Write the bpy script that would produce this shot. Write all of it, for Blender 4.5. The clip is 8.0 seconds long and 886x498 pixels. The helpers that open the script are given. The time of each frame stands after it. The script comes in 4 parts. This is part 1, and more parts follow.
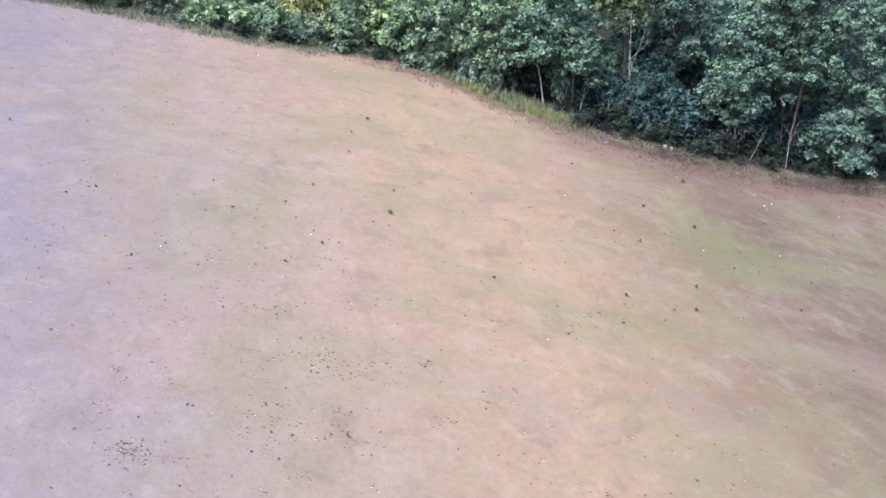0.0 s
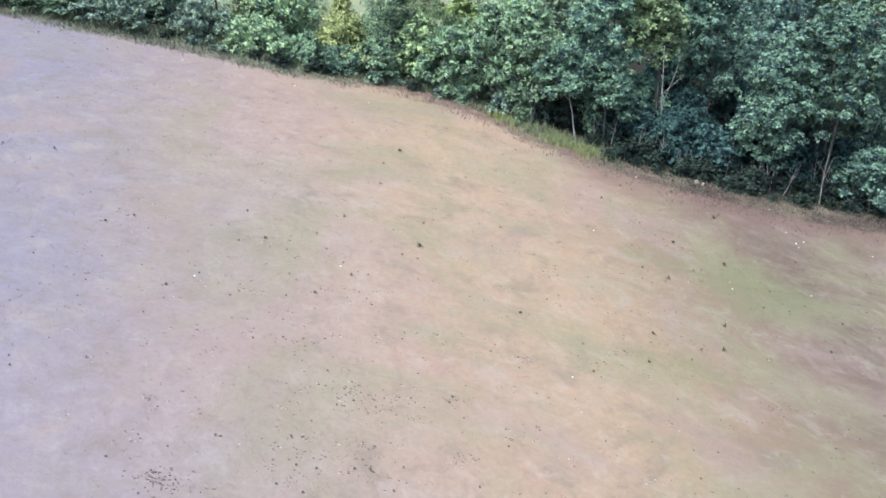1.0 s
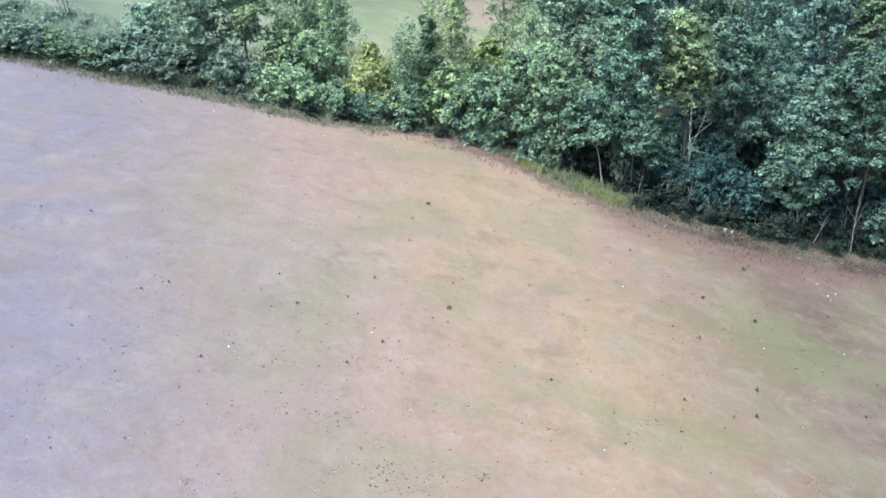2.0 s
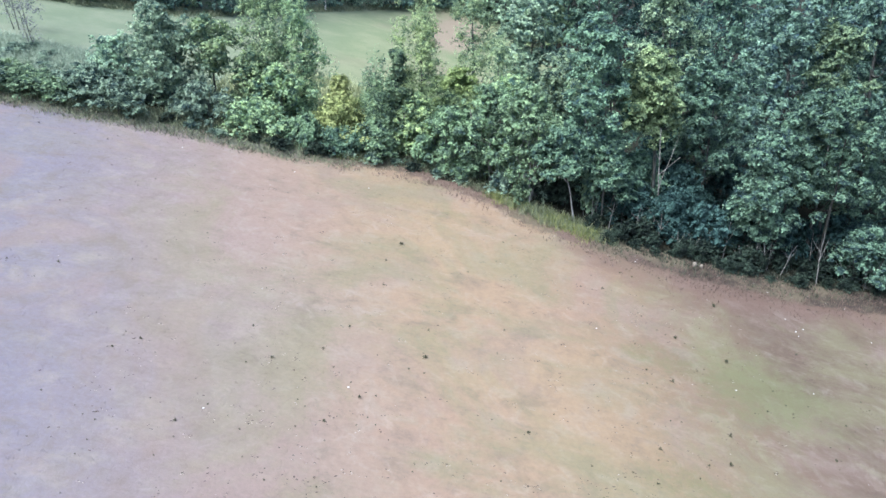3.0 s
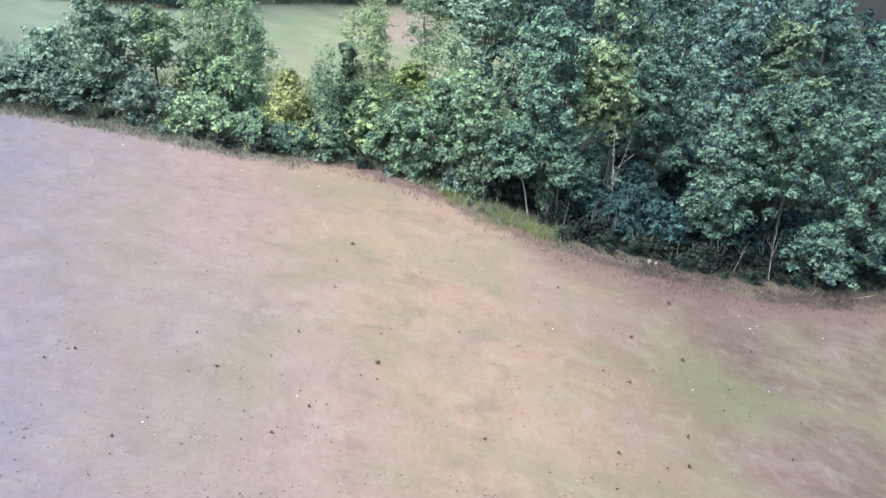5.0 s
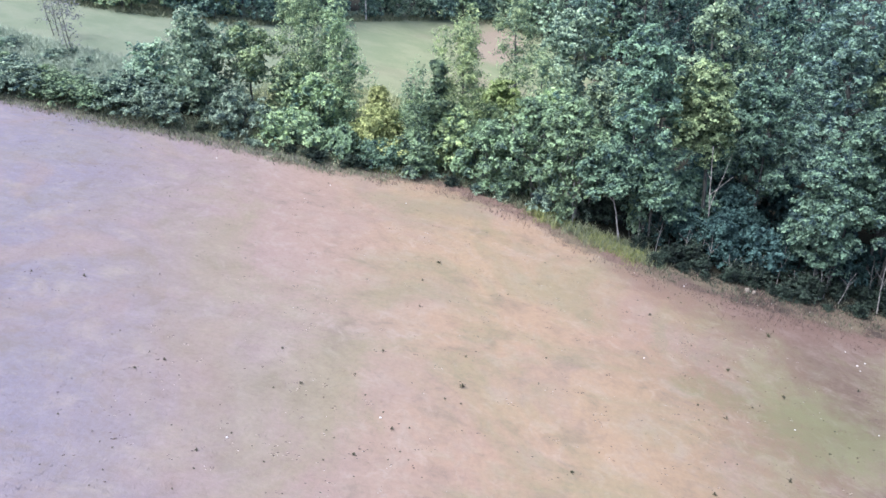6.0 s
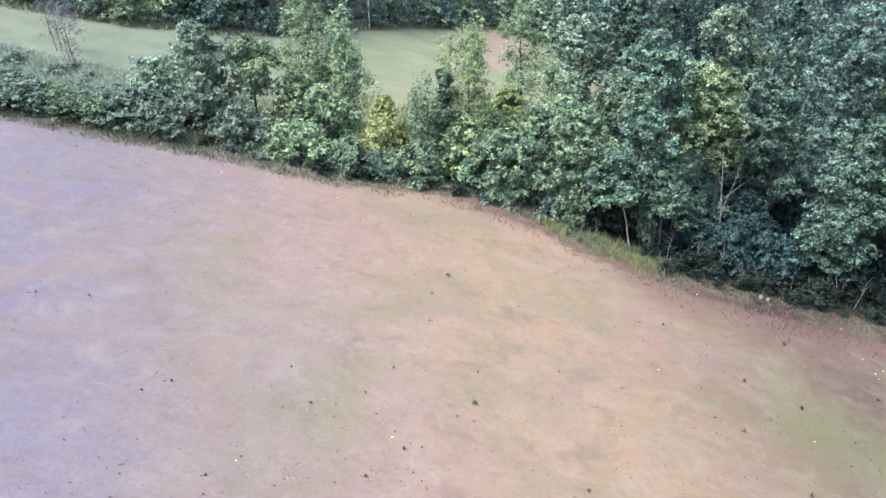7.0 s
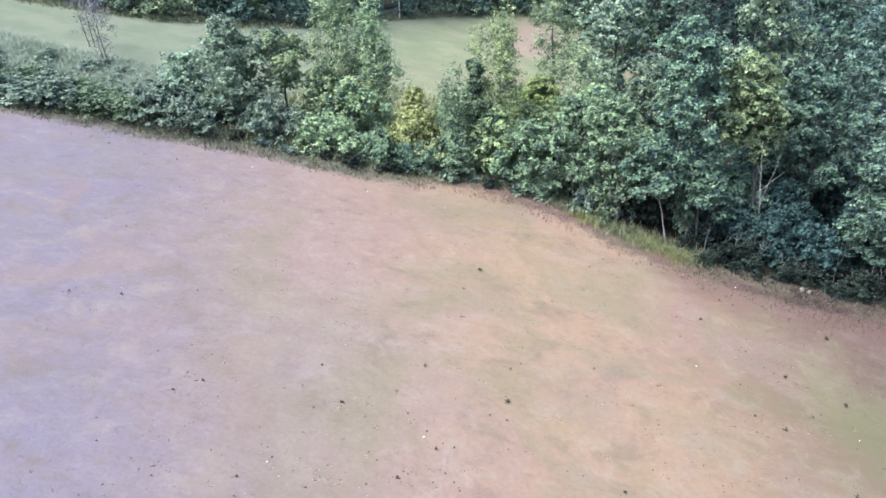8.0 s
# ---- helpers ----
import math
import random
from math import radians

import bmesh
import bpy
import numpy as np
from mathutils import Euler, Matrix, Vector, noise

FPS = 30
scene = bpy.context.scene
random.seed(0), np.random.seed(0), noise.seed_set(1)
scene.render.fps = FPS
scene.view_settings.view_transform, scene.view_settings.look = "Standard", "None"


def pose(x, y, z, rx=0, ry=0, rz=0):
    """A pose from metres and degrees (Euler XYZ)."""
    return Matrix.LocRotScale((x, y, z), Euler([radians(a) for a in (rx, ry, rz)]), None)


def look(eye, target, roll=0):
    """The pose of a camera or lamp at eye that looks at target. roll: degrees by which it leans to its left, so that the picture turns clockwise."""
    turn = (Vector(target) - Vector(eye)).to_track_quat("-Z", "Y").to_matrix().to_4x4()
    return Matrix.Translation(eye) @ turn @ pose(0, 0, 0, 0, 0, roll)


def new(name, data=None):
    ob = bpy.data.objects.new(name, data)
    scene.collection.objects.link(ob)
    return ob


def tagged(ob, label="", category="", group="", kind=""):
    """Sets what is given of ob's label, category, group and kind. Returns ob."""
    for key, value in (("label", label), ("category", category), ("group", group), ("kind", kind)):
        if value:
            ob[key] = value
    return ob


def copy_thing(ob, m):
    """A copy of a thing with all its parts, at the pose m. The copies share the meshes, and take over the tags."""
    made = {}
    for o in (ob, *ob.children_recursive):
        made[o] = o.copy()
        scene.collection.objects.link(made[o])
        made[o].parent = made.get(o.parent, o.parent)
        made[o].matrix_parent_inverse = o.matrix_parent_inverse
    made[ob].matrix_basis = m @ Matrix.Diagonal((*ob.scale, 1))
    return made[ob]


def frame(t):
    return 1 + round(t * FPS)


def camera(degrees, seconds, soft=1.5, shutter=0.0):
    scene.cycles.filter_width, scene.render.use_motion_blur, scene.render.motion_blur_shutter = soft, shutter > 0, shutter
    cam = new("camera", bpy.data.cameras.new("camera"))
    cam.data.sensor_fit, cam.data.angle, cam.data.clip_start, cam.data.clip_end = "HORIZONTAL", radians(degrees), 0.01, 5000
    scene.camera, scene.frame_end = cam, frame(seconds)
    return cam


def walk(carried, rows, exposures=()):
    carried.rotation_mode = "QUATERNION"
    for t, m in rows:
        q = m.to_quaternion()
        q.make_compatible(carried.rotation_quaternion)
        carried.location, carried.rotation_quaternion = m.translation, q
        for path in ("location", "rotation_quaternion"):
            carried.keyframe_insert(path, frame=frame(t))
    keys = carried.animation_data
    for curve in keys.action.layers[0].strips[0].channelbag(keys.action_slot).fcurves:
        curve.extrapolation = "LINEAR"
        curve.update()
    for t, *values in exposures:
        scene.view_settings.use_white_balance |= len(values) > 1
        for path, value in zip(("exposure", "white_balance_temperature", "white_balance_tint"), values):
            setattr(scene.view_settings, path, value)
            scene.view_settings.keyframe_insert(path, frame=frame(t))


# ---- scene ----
cam = camera(56.9, 8.0, soft=1.5, shutter=0.25)
# the field is one hillside that falls by 13.2 degrees towards +x
FALL = 13.2
SLOPE = pose(0, 0, 0, 0, FALL, 0)
PATH = [
    (0, (0.28, 0.025, 9.375), (0.289, 1.798, 8.451), 14.0),
    (0.3, (0.427, -0.094, 9.377), (0.425, 1.684, 8.461), 14.0),
    (0.5, (0.346, -0.125, 9.504), (0.346, 1.637, 8.558), 14.9),
    (0.8, (0.334, -0.122, 9.562), (0.292, 1.66, 8.654), 14.6),
    (1, (0.305, -0.052, 9.724), (0.225, 1.736, 8.833), 13.9),
    (1.2, (0.193, 0.032, 9.878), (0.082, 1.826, 9.001), 13.3),
    (1.5, (0.056, 0.117, 10.207), (-0.084, 1.909, 9.331), 13.2),
    (1.8, (-0.07, 0.217, 10.57), (-0.224, 2.01, 9.698), 13.2),
    (2, (-0.187, 0.328, 10.798), (-0.331, 2.124, 9.93), 13.0),
    (2.2, (-0.358, 0.39, 10.99), (-0.488, 2.198, 10.143), 13.1),
    (3.3, (-0.729, 0.913, 11.807), (-0.79, 2.728, 10.969), 13.6),
    (3.5, (-0.676, 0.972, 11.674), (-0.746, 2.78, 10.822), 13.0),
    (3.8, (-0.784, 1.134, 11.669), (-0.801, 2.955, 10.841), 13.3),
    (4, (-0.77, 1.224, 11.718), (-0.741, 3.045, 10.892), 14.2),
    (4.2, (-0.794, 1.261, 11.689), (-0.728, 3.081, 10.864), 14.2),
    (5.3, (-0.712, 1.621, 11.581), (-0.703, 3.441, 10.751), 15.2),
    (5.5, (-0.793, 1.74, 11.541), (-0.843, 3.553, 10.699), 15.0),
    (5.7, (-0.861, 1.819, 11.475), (-0.97, 3.634, 10.642), 14.4),
    (6, (-0.978, 1.962, 11.44), (-1.135, 3.774, 10.609), 13.7),
    (6.2, (-1.026, 2.068, 11.468), (-1.187, 3.876, 10.629), 13.4),
    (6.5, (-1.152, 2.172, 11.41), (-1.312, 3.979, 10.568), 13.1),
    (6.8, (-1.118, 2.234, 11.452), (-1.289, 4.047, 10.625), 12.9),
    (7, (-1.16, 2.344, 11.473), (-1.334, 4.159, 10.65), 12.6),
    (7.2, (-1.187, 2.403, 11.453), (-1.359, 4.219, 10.632), 12.5),
    (7.5, (-1.205, 2.535, 11.516), (-1.38, 4.349, 10.693), 12.5),
    (7.8, (-1.211, 2.652, 11.515), (-1.425, 4.453, 10.672), 11.8),
    (8, (-1.202, 2.724, 11.532), (-1.446, 4.511, 10.668), 11.2),
]
EXPOSURES = [(0, 1.37, 5617, 16), (0.5, 1.36, 5500, 7), (1, 1.36, 5473, 8), (1.5, 1.36, 5444, 7), (2, 1.35, 5417, 6), (3.5, 1.35, 5411, 7), (4, 1.36, 5438, 8), (5.5, 1.36, 5490, 13), (6, 1.35, 5520, 15), (7, 1.35, 5630, 15), (8, 1.34, 5620, 15)]
walk(cam, [(t, SLOPE @ look(eye, target, roll)) for t, eye, target, roll in PATH], EXPOSURES)

# ---- light: an evenly overcast sky with a wide, weak sun ----
SUN_ELEVATION, SUN_TURN = 59.0, 224.0
world = bpy.data.worlds.new("overcast_sky")
scene.world = world
world.use_nodes = True
wn = world.node_tree.nodes
sky = wn.new("ShaderNodeTexSky")
sky.sky_type = "NISHITA"
sky.sun_disc = False
sky.sun_elevation = radians(SUN_ELEVATION)
sky.sun_rotation = radians(SUN_TURN)
sky.air_density, sky.dust_density, sky.ozone_density = 1.0, 6.0, 0.6
world.node_tree.links.new(sky.outputs[0], wn["Background"].inputs[0])
wn["Background"].inputs[1].default_value = 0.15
sun_data = bpy.data.lights.new("sun", "SUN")
sun_data.energy, sun_data.angle, sun_data.color = 2.15, radians(32), (1.0, 0.95, 0.88)
sun = new("sun", sun_data)
az, el = radians(SUN_TURN), radians(SUN_ELEVATION)
sun.matrix_world = look((math.sin(az) * math.cos(el) * 60, math.cos(az) * math.cos(el) * 60, math.sin(el) * 60), (0, 0, 0))


# ---- materials ----
class Nodes:
    """A short way to write a node material."""

    def __init__(self, name):
        self.m = bpy.data.materials.new(name)
        self.m.use_nodes = True
        self.t = self.m.node_tree
        self.out = self.t.nodes["Material Output"]
        self.bsdf = self.t.nodes["Principled BSDF"]
        self.pos = self.add("ShaderNodeNewGeometry").outputs["Position"]

    def add(self, kind, **props):
        n = self.t.nodes.new(kind)
        for k, v in props.items():
            setattr(n, k, v)
        return n

    def put(self, socket, value):
        if isinstance(value, bpy.types.NodeSocket):
            self.t.links.new(value, socket)
        else:
            socket.default_value = value

    def noise(self, scale, detail=3.0, rough=0.55, vector=None, distortion=0.0):
        n = self.add("ShaderNodeTexNoise")
        self.put(n.inputs["Vector"], vector or self.pos)
        self.put(n.inputs["Scale"], scale)
        self.put(n.inputs["Detail"], detail)
        self.put(n.inputs["Roughness"], rough)
        self.put(n.inputs["Distortion"], distortion)
        return n.outputs["Fac"]

    def math(self, op, a, b=0.0, c=0.0):
        n = self.add("ShaderNodeMath", operation=op)
        for s, v in zip(n.inputs, (a, b, c)):
            self.put(s, v)
        return n.outputs[0]

    def ramp(self, value, lo, hi, a=0.0, b=1.0):
        n = self.add("ShaderNodeMapRange", interpolation_type="SMOOTHSTEP")
        for s, v in zip(n.inputs, (value, lo, hi, a, b)):
            self.put(s, v)
        return n.outputs[0]

    def mix(self, fac, a, b, blend="MIX"):
        n = self.add("ShaderNodeMix", data_type="RGBA", blend_type=blend)
        self.put(n.inputs[0], fac)
        for s, v in ((n.inputs[6], a), (n.inputs[7], b)):
            self.put(s, v if isinstance(v, bpy.types.NodeSocket) else (*v, 1.0))
        return n.outputs[2]

    def bump(self, height, strength, distance):
        n = self.add("ShaderNodeBump")
        self.put(n.inputs["Strength"], strength)
        self.put(n.inputs["Distance"], distance)
        self.put(n.inputs["Height"], height)
        self.put(self.bsdf.inputs["Normal"], n.outputs[0])

    def finish(self, colour, rough=0.8, spec=0.3):
        self.put(self.bsdf.inputs["Base Color"], colour if isinstance(colour, bpy.types.NodeSocket) else (*colour, 1.0))
        self.put(self.bsdf.inputs["Roughness"], rough)
        self.put(self.bsdf.inputs["Specular IOR Level"], spec)
        return self.m


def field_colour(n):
    """Dry mown grass: straw, with the lens's colour cast painted in as grey-lilac along one diagonal strip and mauve
    towards the wood, green growth in patches.
    """
    sep = n.add("ShaderNodeSeparateXYZ")
    n.put(sep.inputs[0], n.pos)
    x, y = sep.outputs[0], sep.outputs[1]
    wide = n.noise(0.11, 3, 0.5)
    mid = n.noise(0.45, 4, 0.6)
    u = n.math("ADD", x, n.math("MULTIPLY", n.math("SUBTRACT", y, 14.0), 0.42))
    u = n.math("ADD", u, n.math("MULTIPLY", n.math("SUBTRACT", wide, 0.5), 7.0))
    # grey-lilac side: the lens's colour cast, put into the ground colour
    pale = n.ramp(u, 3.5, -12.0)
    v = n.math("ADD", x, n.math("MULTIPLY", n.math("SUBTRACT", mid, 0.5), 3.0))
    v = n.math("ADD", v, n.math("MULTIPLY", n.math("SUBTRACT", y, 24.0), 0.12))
    # mauve side: the same lens cast towards +x, also painted on
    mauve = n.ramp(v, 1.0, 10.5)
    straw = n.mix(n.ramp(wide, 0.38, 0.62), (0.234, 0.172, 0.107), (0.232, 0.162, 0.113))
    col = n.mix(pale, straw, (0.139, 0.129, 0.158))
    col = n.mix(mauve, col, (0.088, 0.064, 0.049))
    tone = n.noise(0.8, 4, 0.65, distortion=0.5)
    col = n.mix(n.ramp(tone, 0.5, 0.72, 0.0, 0.42), col, (0.232, 0.203, 0.169))
    col = n.mix(n.ramp(tone, 0.5, 0.28, 0.0, 0.55), col, (0.120, 0.103, 0.079))
    mott = n.noise(1.5, 6, 0.68, distortion=0.7)
    col = n.mix(n.math("MULTIPLY", n.ramp(mott, 0.52, 0.68, 0.0, 0.40), n.ramp(mauve, 0.0, 1.0, 1.0, 0.4)), col, n.mix(pale, (0.274, 0.226, 0.182), (0.184, 0.171, 0.195)))
    col = n.mix(n.ramp(mott, 0.47, 0.33, 0.0, 0.32), col, (0.132, 0.106, 0.084))
    pink = n.ramp(n.noise(0.22, 6, 0.6, distortion=0.8), 0.48, 0.64, 0.0, 0.44)
    col = n.mix(pink, col, (0.188, 0.141, 0.121))
    green = n.ramp(n.noise(0.17, 7, 0.72, distortion=0.8), 0.43, 0.63, 0.0, 0.62)
    green = n.math("MULTIPLY", green, n.ramp(pale, 0.1, 0.9, 1.0, 0.3))
    col = n.mix(green, col, (0.155, 0.148, 0.086))
    return n, col, mid


def ground_material():
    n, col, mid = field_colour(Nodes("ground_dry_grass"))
    # the greener growth round one damp spot and the straw-yellow band in front of the hedge
    attr = lambda name: n.add("ShaderNodeAttribute", attribute_name=name).outputs["Fac"]
    sep = n.add("ShaderNodeSeparateXYZ")
    n.put(sep.inputs[0], n.pos)
    fine = n.noise(9.0, 5, 0.7)
    specks = n.noise(28.0, 3, 0.7)
    col = n.mix(n.ramp(fine, 0.35, 0.7, 0.0, 0.24), col, (0.114, 0.092, 0.069))
    col = n.mix(n.ramp(specks, 0.62, 0.75, 0.0, 0.2), col, (0.248, 0.222, 0.185))
    col = n.mix(n.ramp(specks, 0.34, 0.24, 0.0, 0.25), col, (0.058, 0.047, 0.034))
    streak_map = n.add("ShaderNodeMapping")
    n.put(streak_map.inputs["Vector"], n.pos)
    n.put(streak_map.inputs["Rotation"], (0.0, 0.0, radians(-8)))
    n.put(streak_map.inputs["Scale"], (0.8, 1.4, 1.0))
    streak = n.noise(2.6, 6, 0.72, streak_map.outputs[0], 0.6)
    col = n.mix(n.ramp(streak, 0.52, 0.72, 0.0, 0.22), col, (0.228, 0.200, 0.164))
    col = n.mix(n.ramp(streak, 0.48, 0.28, 0.0, 0.22), col, (0.108, 0.088, 0.070))
    jig = n.math("MULTIPLY", n.math("SUBTRACT", n.noise(2.2, 4, 0.65), 0.5), 0.9)
    lush = n.ramp(n.math("ADD", attr("lush"), n.math("MULTIPLY", n.math("SUBTRACT", n.noise(1.1, 7, 0.82), 0.5), 2.8)), 0.25, 1.5)
    col = n.mix(n.math("MULTIPLY", lush, 0.66), col, (0.112, 0.119, 0.060))
    rust = n.ramp(n.math("ADD", attr("rust"), n.math("MULTIPLY", n.math("SUBTRACT", n.noise(0.7, 5, 0.7), 0.5), 1.6)), 0.25, 1.0, 0.0, 0.6)
    col = n.mix(rust, col, (0.120, 0.080, 0.066))
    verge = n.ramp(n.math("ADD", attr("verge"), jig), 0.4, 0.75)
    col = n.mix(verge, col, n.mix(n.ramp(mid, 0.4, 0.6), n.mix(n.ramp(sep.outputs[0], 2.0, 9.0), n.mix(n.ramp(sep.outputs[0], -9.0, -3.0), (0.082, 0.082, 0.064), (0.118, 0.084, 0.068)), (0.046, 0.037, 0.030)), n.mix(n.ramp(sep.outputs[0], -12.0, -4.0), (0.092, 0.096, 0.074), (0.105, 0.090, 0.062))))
    west = n.ramp(sep.outputs[0], -7.0, -20.0)
    meadow = n.ramp(n.math("ADD", attr("meadow"), jig), 0.4, 0.7)
    turf = n.mix(n.ramp(mid, 0.35, 0.65), (0.142, 0.168, 0.092), (0.184, 0.202, 0.118))
    turf = n.mix(n.ramp(n.noise(0.13, 3, 0.5), 0.55, 0.72, 0.0, 0.6), turf, (0.188, 0.160, 0.116))
    turf = n.mix(n.math("MULTIPLY", west, 0.75), turf, n.mix(n.ramp(mid, 0.35, 0.65), (0.108, 0.140, 0.100), (0.142, 0.166, 0.126)))
    turf = n.mix(n.ramp(fine, 0.4, 0.7, 0.0, 0.4), turf, (0.122, 0.138, 0.078))
    dry = n.ramp(n.math("ADD", attr("dry"), n.math("MULTIPLY", n.math("SUBTRACT", n.noise(0.5, 4, 0.6), 0.5), 0.8)), 0.3, 0.9, 0.0, 0.8)
    turf = n.mix(dry, turf, (0.215, 0.168, 0.132))
    col = n.mix(meadow, col, turf)
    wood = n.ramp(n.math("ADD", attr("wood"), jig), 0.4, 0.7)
    # leaf litter, taken near black so its colour also holds the wood's shade
    shaded_litter = n.mix(n.ramp(fine, 0.4, 0.65), (0.013, 0.014, 0.010), (0.026, 0.025, 0.017))
    col = n.mix(wood, col, shaded_litter)
    n.bump(n.math("ADD", fine, n.math("MULTIPLY", specks, 0.5)), 0.55, 0.03)
    return n.finish(col, 0.95, 0.1)


def straw_material():
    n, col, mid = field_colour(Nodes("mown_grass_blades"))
    rnd = n.add("ShaderNodeNewGeometry").outputs["Random Per Island"]
    col = n.mix(n.ramp(rnd, 0.0, 0.45, 0.35, 0.0), col, (0.106, 0.087, 0.058))
    col = n.mix(n.ramp(rnd, 0.7, 1.0, 0.0, 0.3), col, (0.243, 0.211, 0.164))
    return n.finish(col, 0.85, 0.15)


def leaf_material(name, dark, light, accent, gloss=0.62, through_light=0.24):
    n = Nodes(name)
    rnd = n.add("ShaderNodeNewGeometry").outputs["Random Per Island"]
    patch = n.noise(3.0, 2, 0.5)
    col = n.mix(n.ramp(n.math("ADD", n.math("MULTIPLY", rnd, 0.12), n.math("MULTIPLY", patch, 0.98)), 0.36, 0.76), dark, light)
    col = n.mix(n.ramp(rnd, 0.90, 1.0, 0.0, 0.4), col, accent)
    whole = n.add("ShaderNodeObjectInfo").outputs["Random"]
    hsv = n.add("ShaderNodeHueSaturation")
    n.put(hsv.inputs["Hue"], n.ramp(whole, 0.0, 1.0, 0.494, 0.508))
    n.put(hsv.inputs["Value"], n.ramp(whole, 0.0, 1.0, 0.88, 1.15))
    n.put(hsv.inputs["Color"], col)
    col = hsv.outputs[0]
    n.finish(col, gloss, 0.06)
    tr = n.add("ShaderNodeBsdfTranslucent")
    n.put(tr.inputs[0], col)
    mx = n.add("ShaderNodeMixShader")
    n.put(mx.inputs[0], through_light)
    n.put(mx.inputs[1], n.bsdf.outputs[0])
    n.put(mx.inputs[2], tr.outputs[0])
    n.put(n.out.inputs["Surface"], mx.outputs[0])
    return n.m


def bark_material(name, dark, light, stretch=0.25):
    n = Nodes(name)
    mp = n.add("ShaderNodeMapping")
    n.put(mp.inputs["Vector"], n.pos)
    n.put(mp.inputs["Scale"], (1.0, 1.0, stretch))
    grain = n.noise(16.0, 5, 0.7, mp.outputs[0])
    moss = n.noise(2.0, 3, 0.6)
    col = n.mix(n.ramp(grain, 0.38, 0.62), dark, light)
    col = n.mix(n.ramp(moss, 0.55, 0.72, 0.0, 0.5), col, (0.09, 0.10, 0.06))
    n.bump(grain, 0.6, 0.03)
    return n.finish(col, 0.9, 0.2)


def plain_material(name, a, b, scale, rough=0.85):
    n = Nodes(name)
    rnd = n.add("ShaderNodeNewGeometry").outputs["Random Per Island"]
    f = n.noise(scale, 4, 0.65)
    col = n.mix(n.ramp(n.math("ADD", n.math("MULTIPLY", f, 0.6), n.math("MULTIPLY", rnd, 0.4)), 0.3, 0.7), a, b)
    n.bump(f, 0.4, 0.01)
    return n.finish(col, rough, 0.25)


GROUND = ground_material()
STRAW = straw_material()
LEAF = {
    "oak": leaf_material("oak_leaves", (0.036, 0.066, 0.068), (0.218, 0.338, 0.212), (0.325, 0.455, 0.296)),
    "blue": leaf_material("blue_green_leaves", (0.028, 0.049, 0.055), (0.190, 0.298, 0.196), (0.320, 0.440, 0.305)),
    "olive": leaf_material("olive_leaves", (0.028, 0.054, 0.055), (0.303, 0.395, 0.236), (0.423, 0.504, 0.317)),
    "lime": leaf_material("lime_leaves", (0.110, 0.140, 0.058), (0.415, 0.460, 0.195), (0.500, 0.520, 0.240)),
    "citron": leaf_material("citron_leaves", (0.150, 0.210, 0.085), (0.360, 0.470, 0.190), (0.450, 0.540, 0.240)),
    "haze": leaf_material("dull_blue_leaves", (0.042, 0.073, 0.087), (0.238, 0.362, 0.262), (0.340, 0.475, 0.355)),
    "green": leaf_material("hazel_leaves", (0.044, 0.072, 0.061), (0.258, 0.362, 0.202), (0.375, 0.485, 0.276)),
    "fresh": leaf_material("fresh_leaves", (0.065, 0.117, 0.093), (0.400, 0.515, 0.265), (0.525, 0.596, 0.348)),
    "yellow": leaf_material("yellowing_leaves", (0.031, 0.059, 0.041), (0.376, 0.502, 0.257), (0.513, 0.616, 0.342)),
    "pale": leaf_material("grey_green_leaves", (0.060, 0.109, 0.097), (0.399, 0.526, 0.349), (0.543, 0.617, 0.464)),
    "mint": leaf_material("light_green_leaves", (0.069, 0.113, 0.076), (0.408, 0.501, 0.233), (0.491, 0.562, 0.296)),
    # leaf colour of the undergrowth with the shade under the trees put in
    "shade": leaf_material("shade_tint_leaves", (0.010, 0.015, 0.014), (0.046, 0.068, 0.050), (0.100, 0.118, 0.080)),
    "twig": leaf_material("sparse_grey_leaves", (0.108, 0.109, 0.138), (0.260, 0.275, 0.265), (0.360, 0.380, 0.350)),
    # leaf colour darkened to stand for shade in hollows and deep wood
    "dark": leaf_material("shade_dark_leaves", (0.018, 0.036, 0.038), (0.070, 0.128, 0.112), (0.141, 0.226, 0.198)),
    "bramble": leaf_material("bramble_leaves", (0.032, 0.058, 0.061), (0.308, 0.408, 0.287), (0.469, 0.527, 0.395)),
}
BARK = bark_material("grey_bark", (0.034, 0.036, 0.033), (0.092, 0.096, 0.087))
PALE_BARK = bark_material("pale_dry_bark", (0.13, 0.127, 0.118), (0.31, 0.305, 0.285))
STEM_BARK = bark_material("grey_stem_bark", (0.08, 0.08, 0.074), (0.20, 0.198, 0.185))
BIRCH_BARK = bark_material("birch_bark", (0.36, 0.35, 0.33), (0.66, 0.65, 0.62), 1.6)
RED_GRASS = plain_material("dry_red_grass", (0.072, 0.050, 0.041), (0.165, 0.122, 0.102), 3.0)
TAN_GRASS = plain_material("dry_tan_grass", (0.131, 0.107, 0.074), (0.221, 0.180, 0.135), 3.0)
GREEN_GRASS = plain_material("green_verge_grass", (0.085, 0.108, 0.062), (0.190, 0.205, 0.125), 2.0)
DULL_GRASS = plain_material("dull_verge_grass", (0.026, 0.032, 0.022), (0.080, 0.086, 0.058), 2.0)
HERB = plain_material("meadow_herbs", (0.23, 0.26, 0.14), (0.38, 0.41, 0.23), 1.2)
PALE_HERB = plain_material("grey_green_herbs", (0.165, 0.215, 0.155), (0.300, 0.360, 0.270), 1.2)
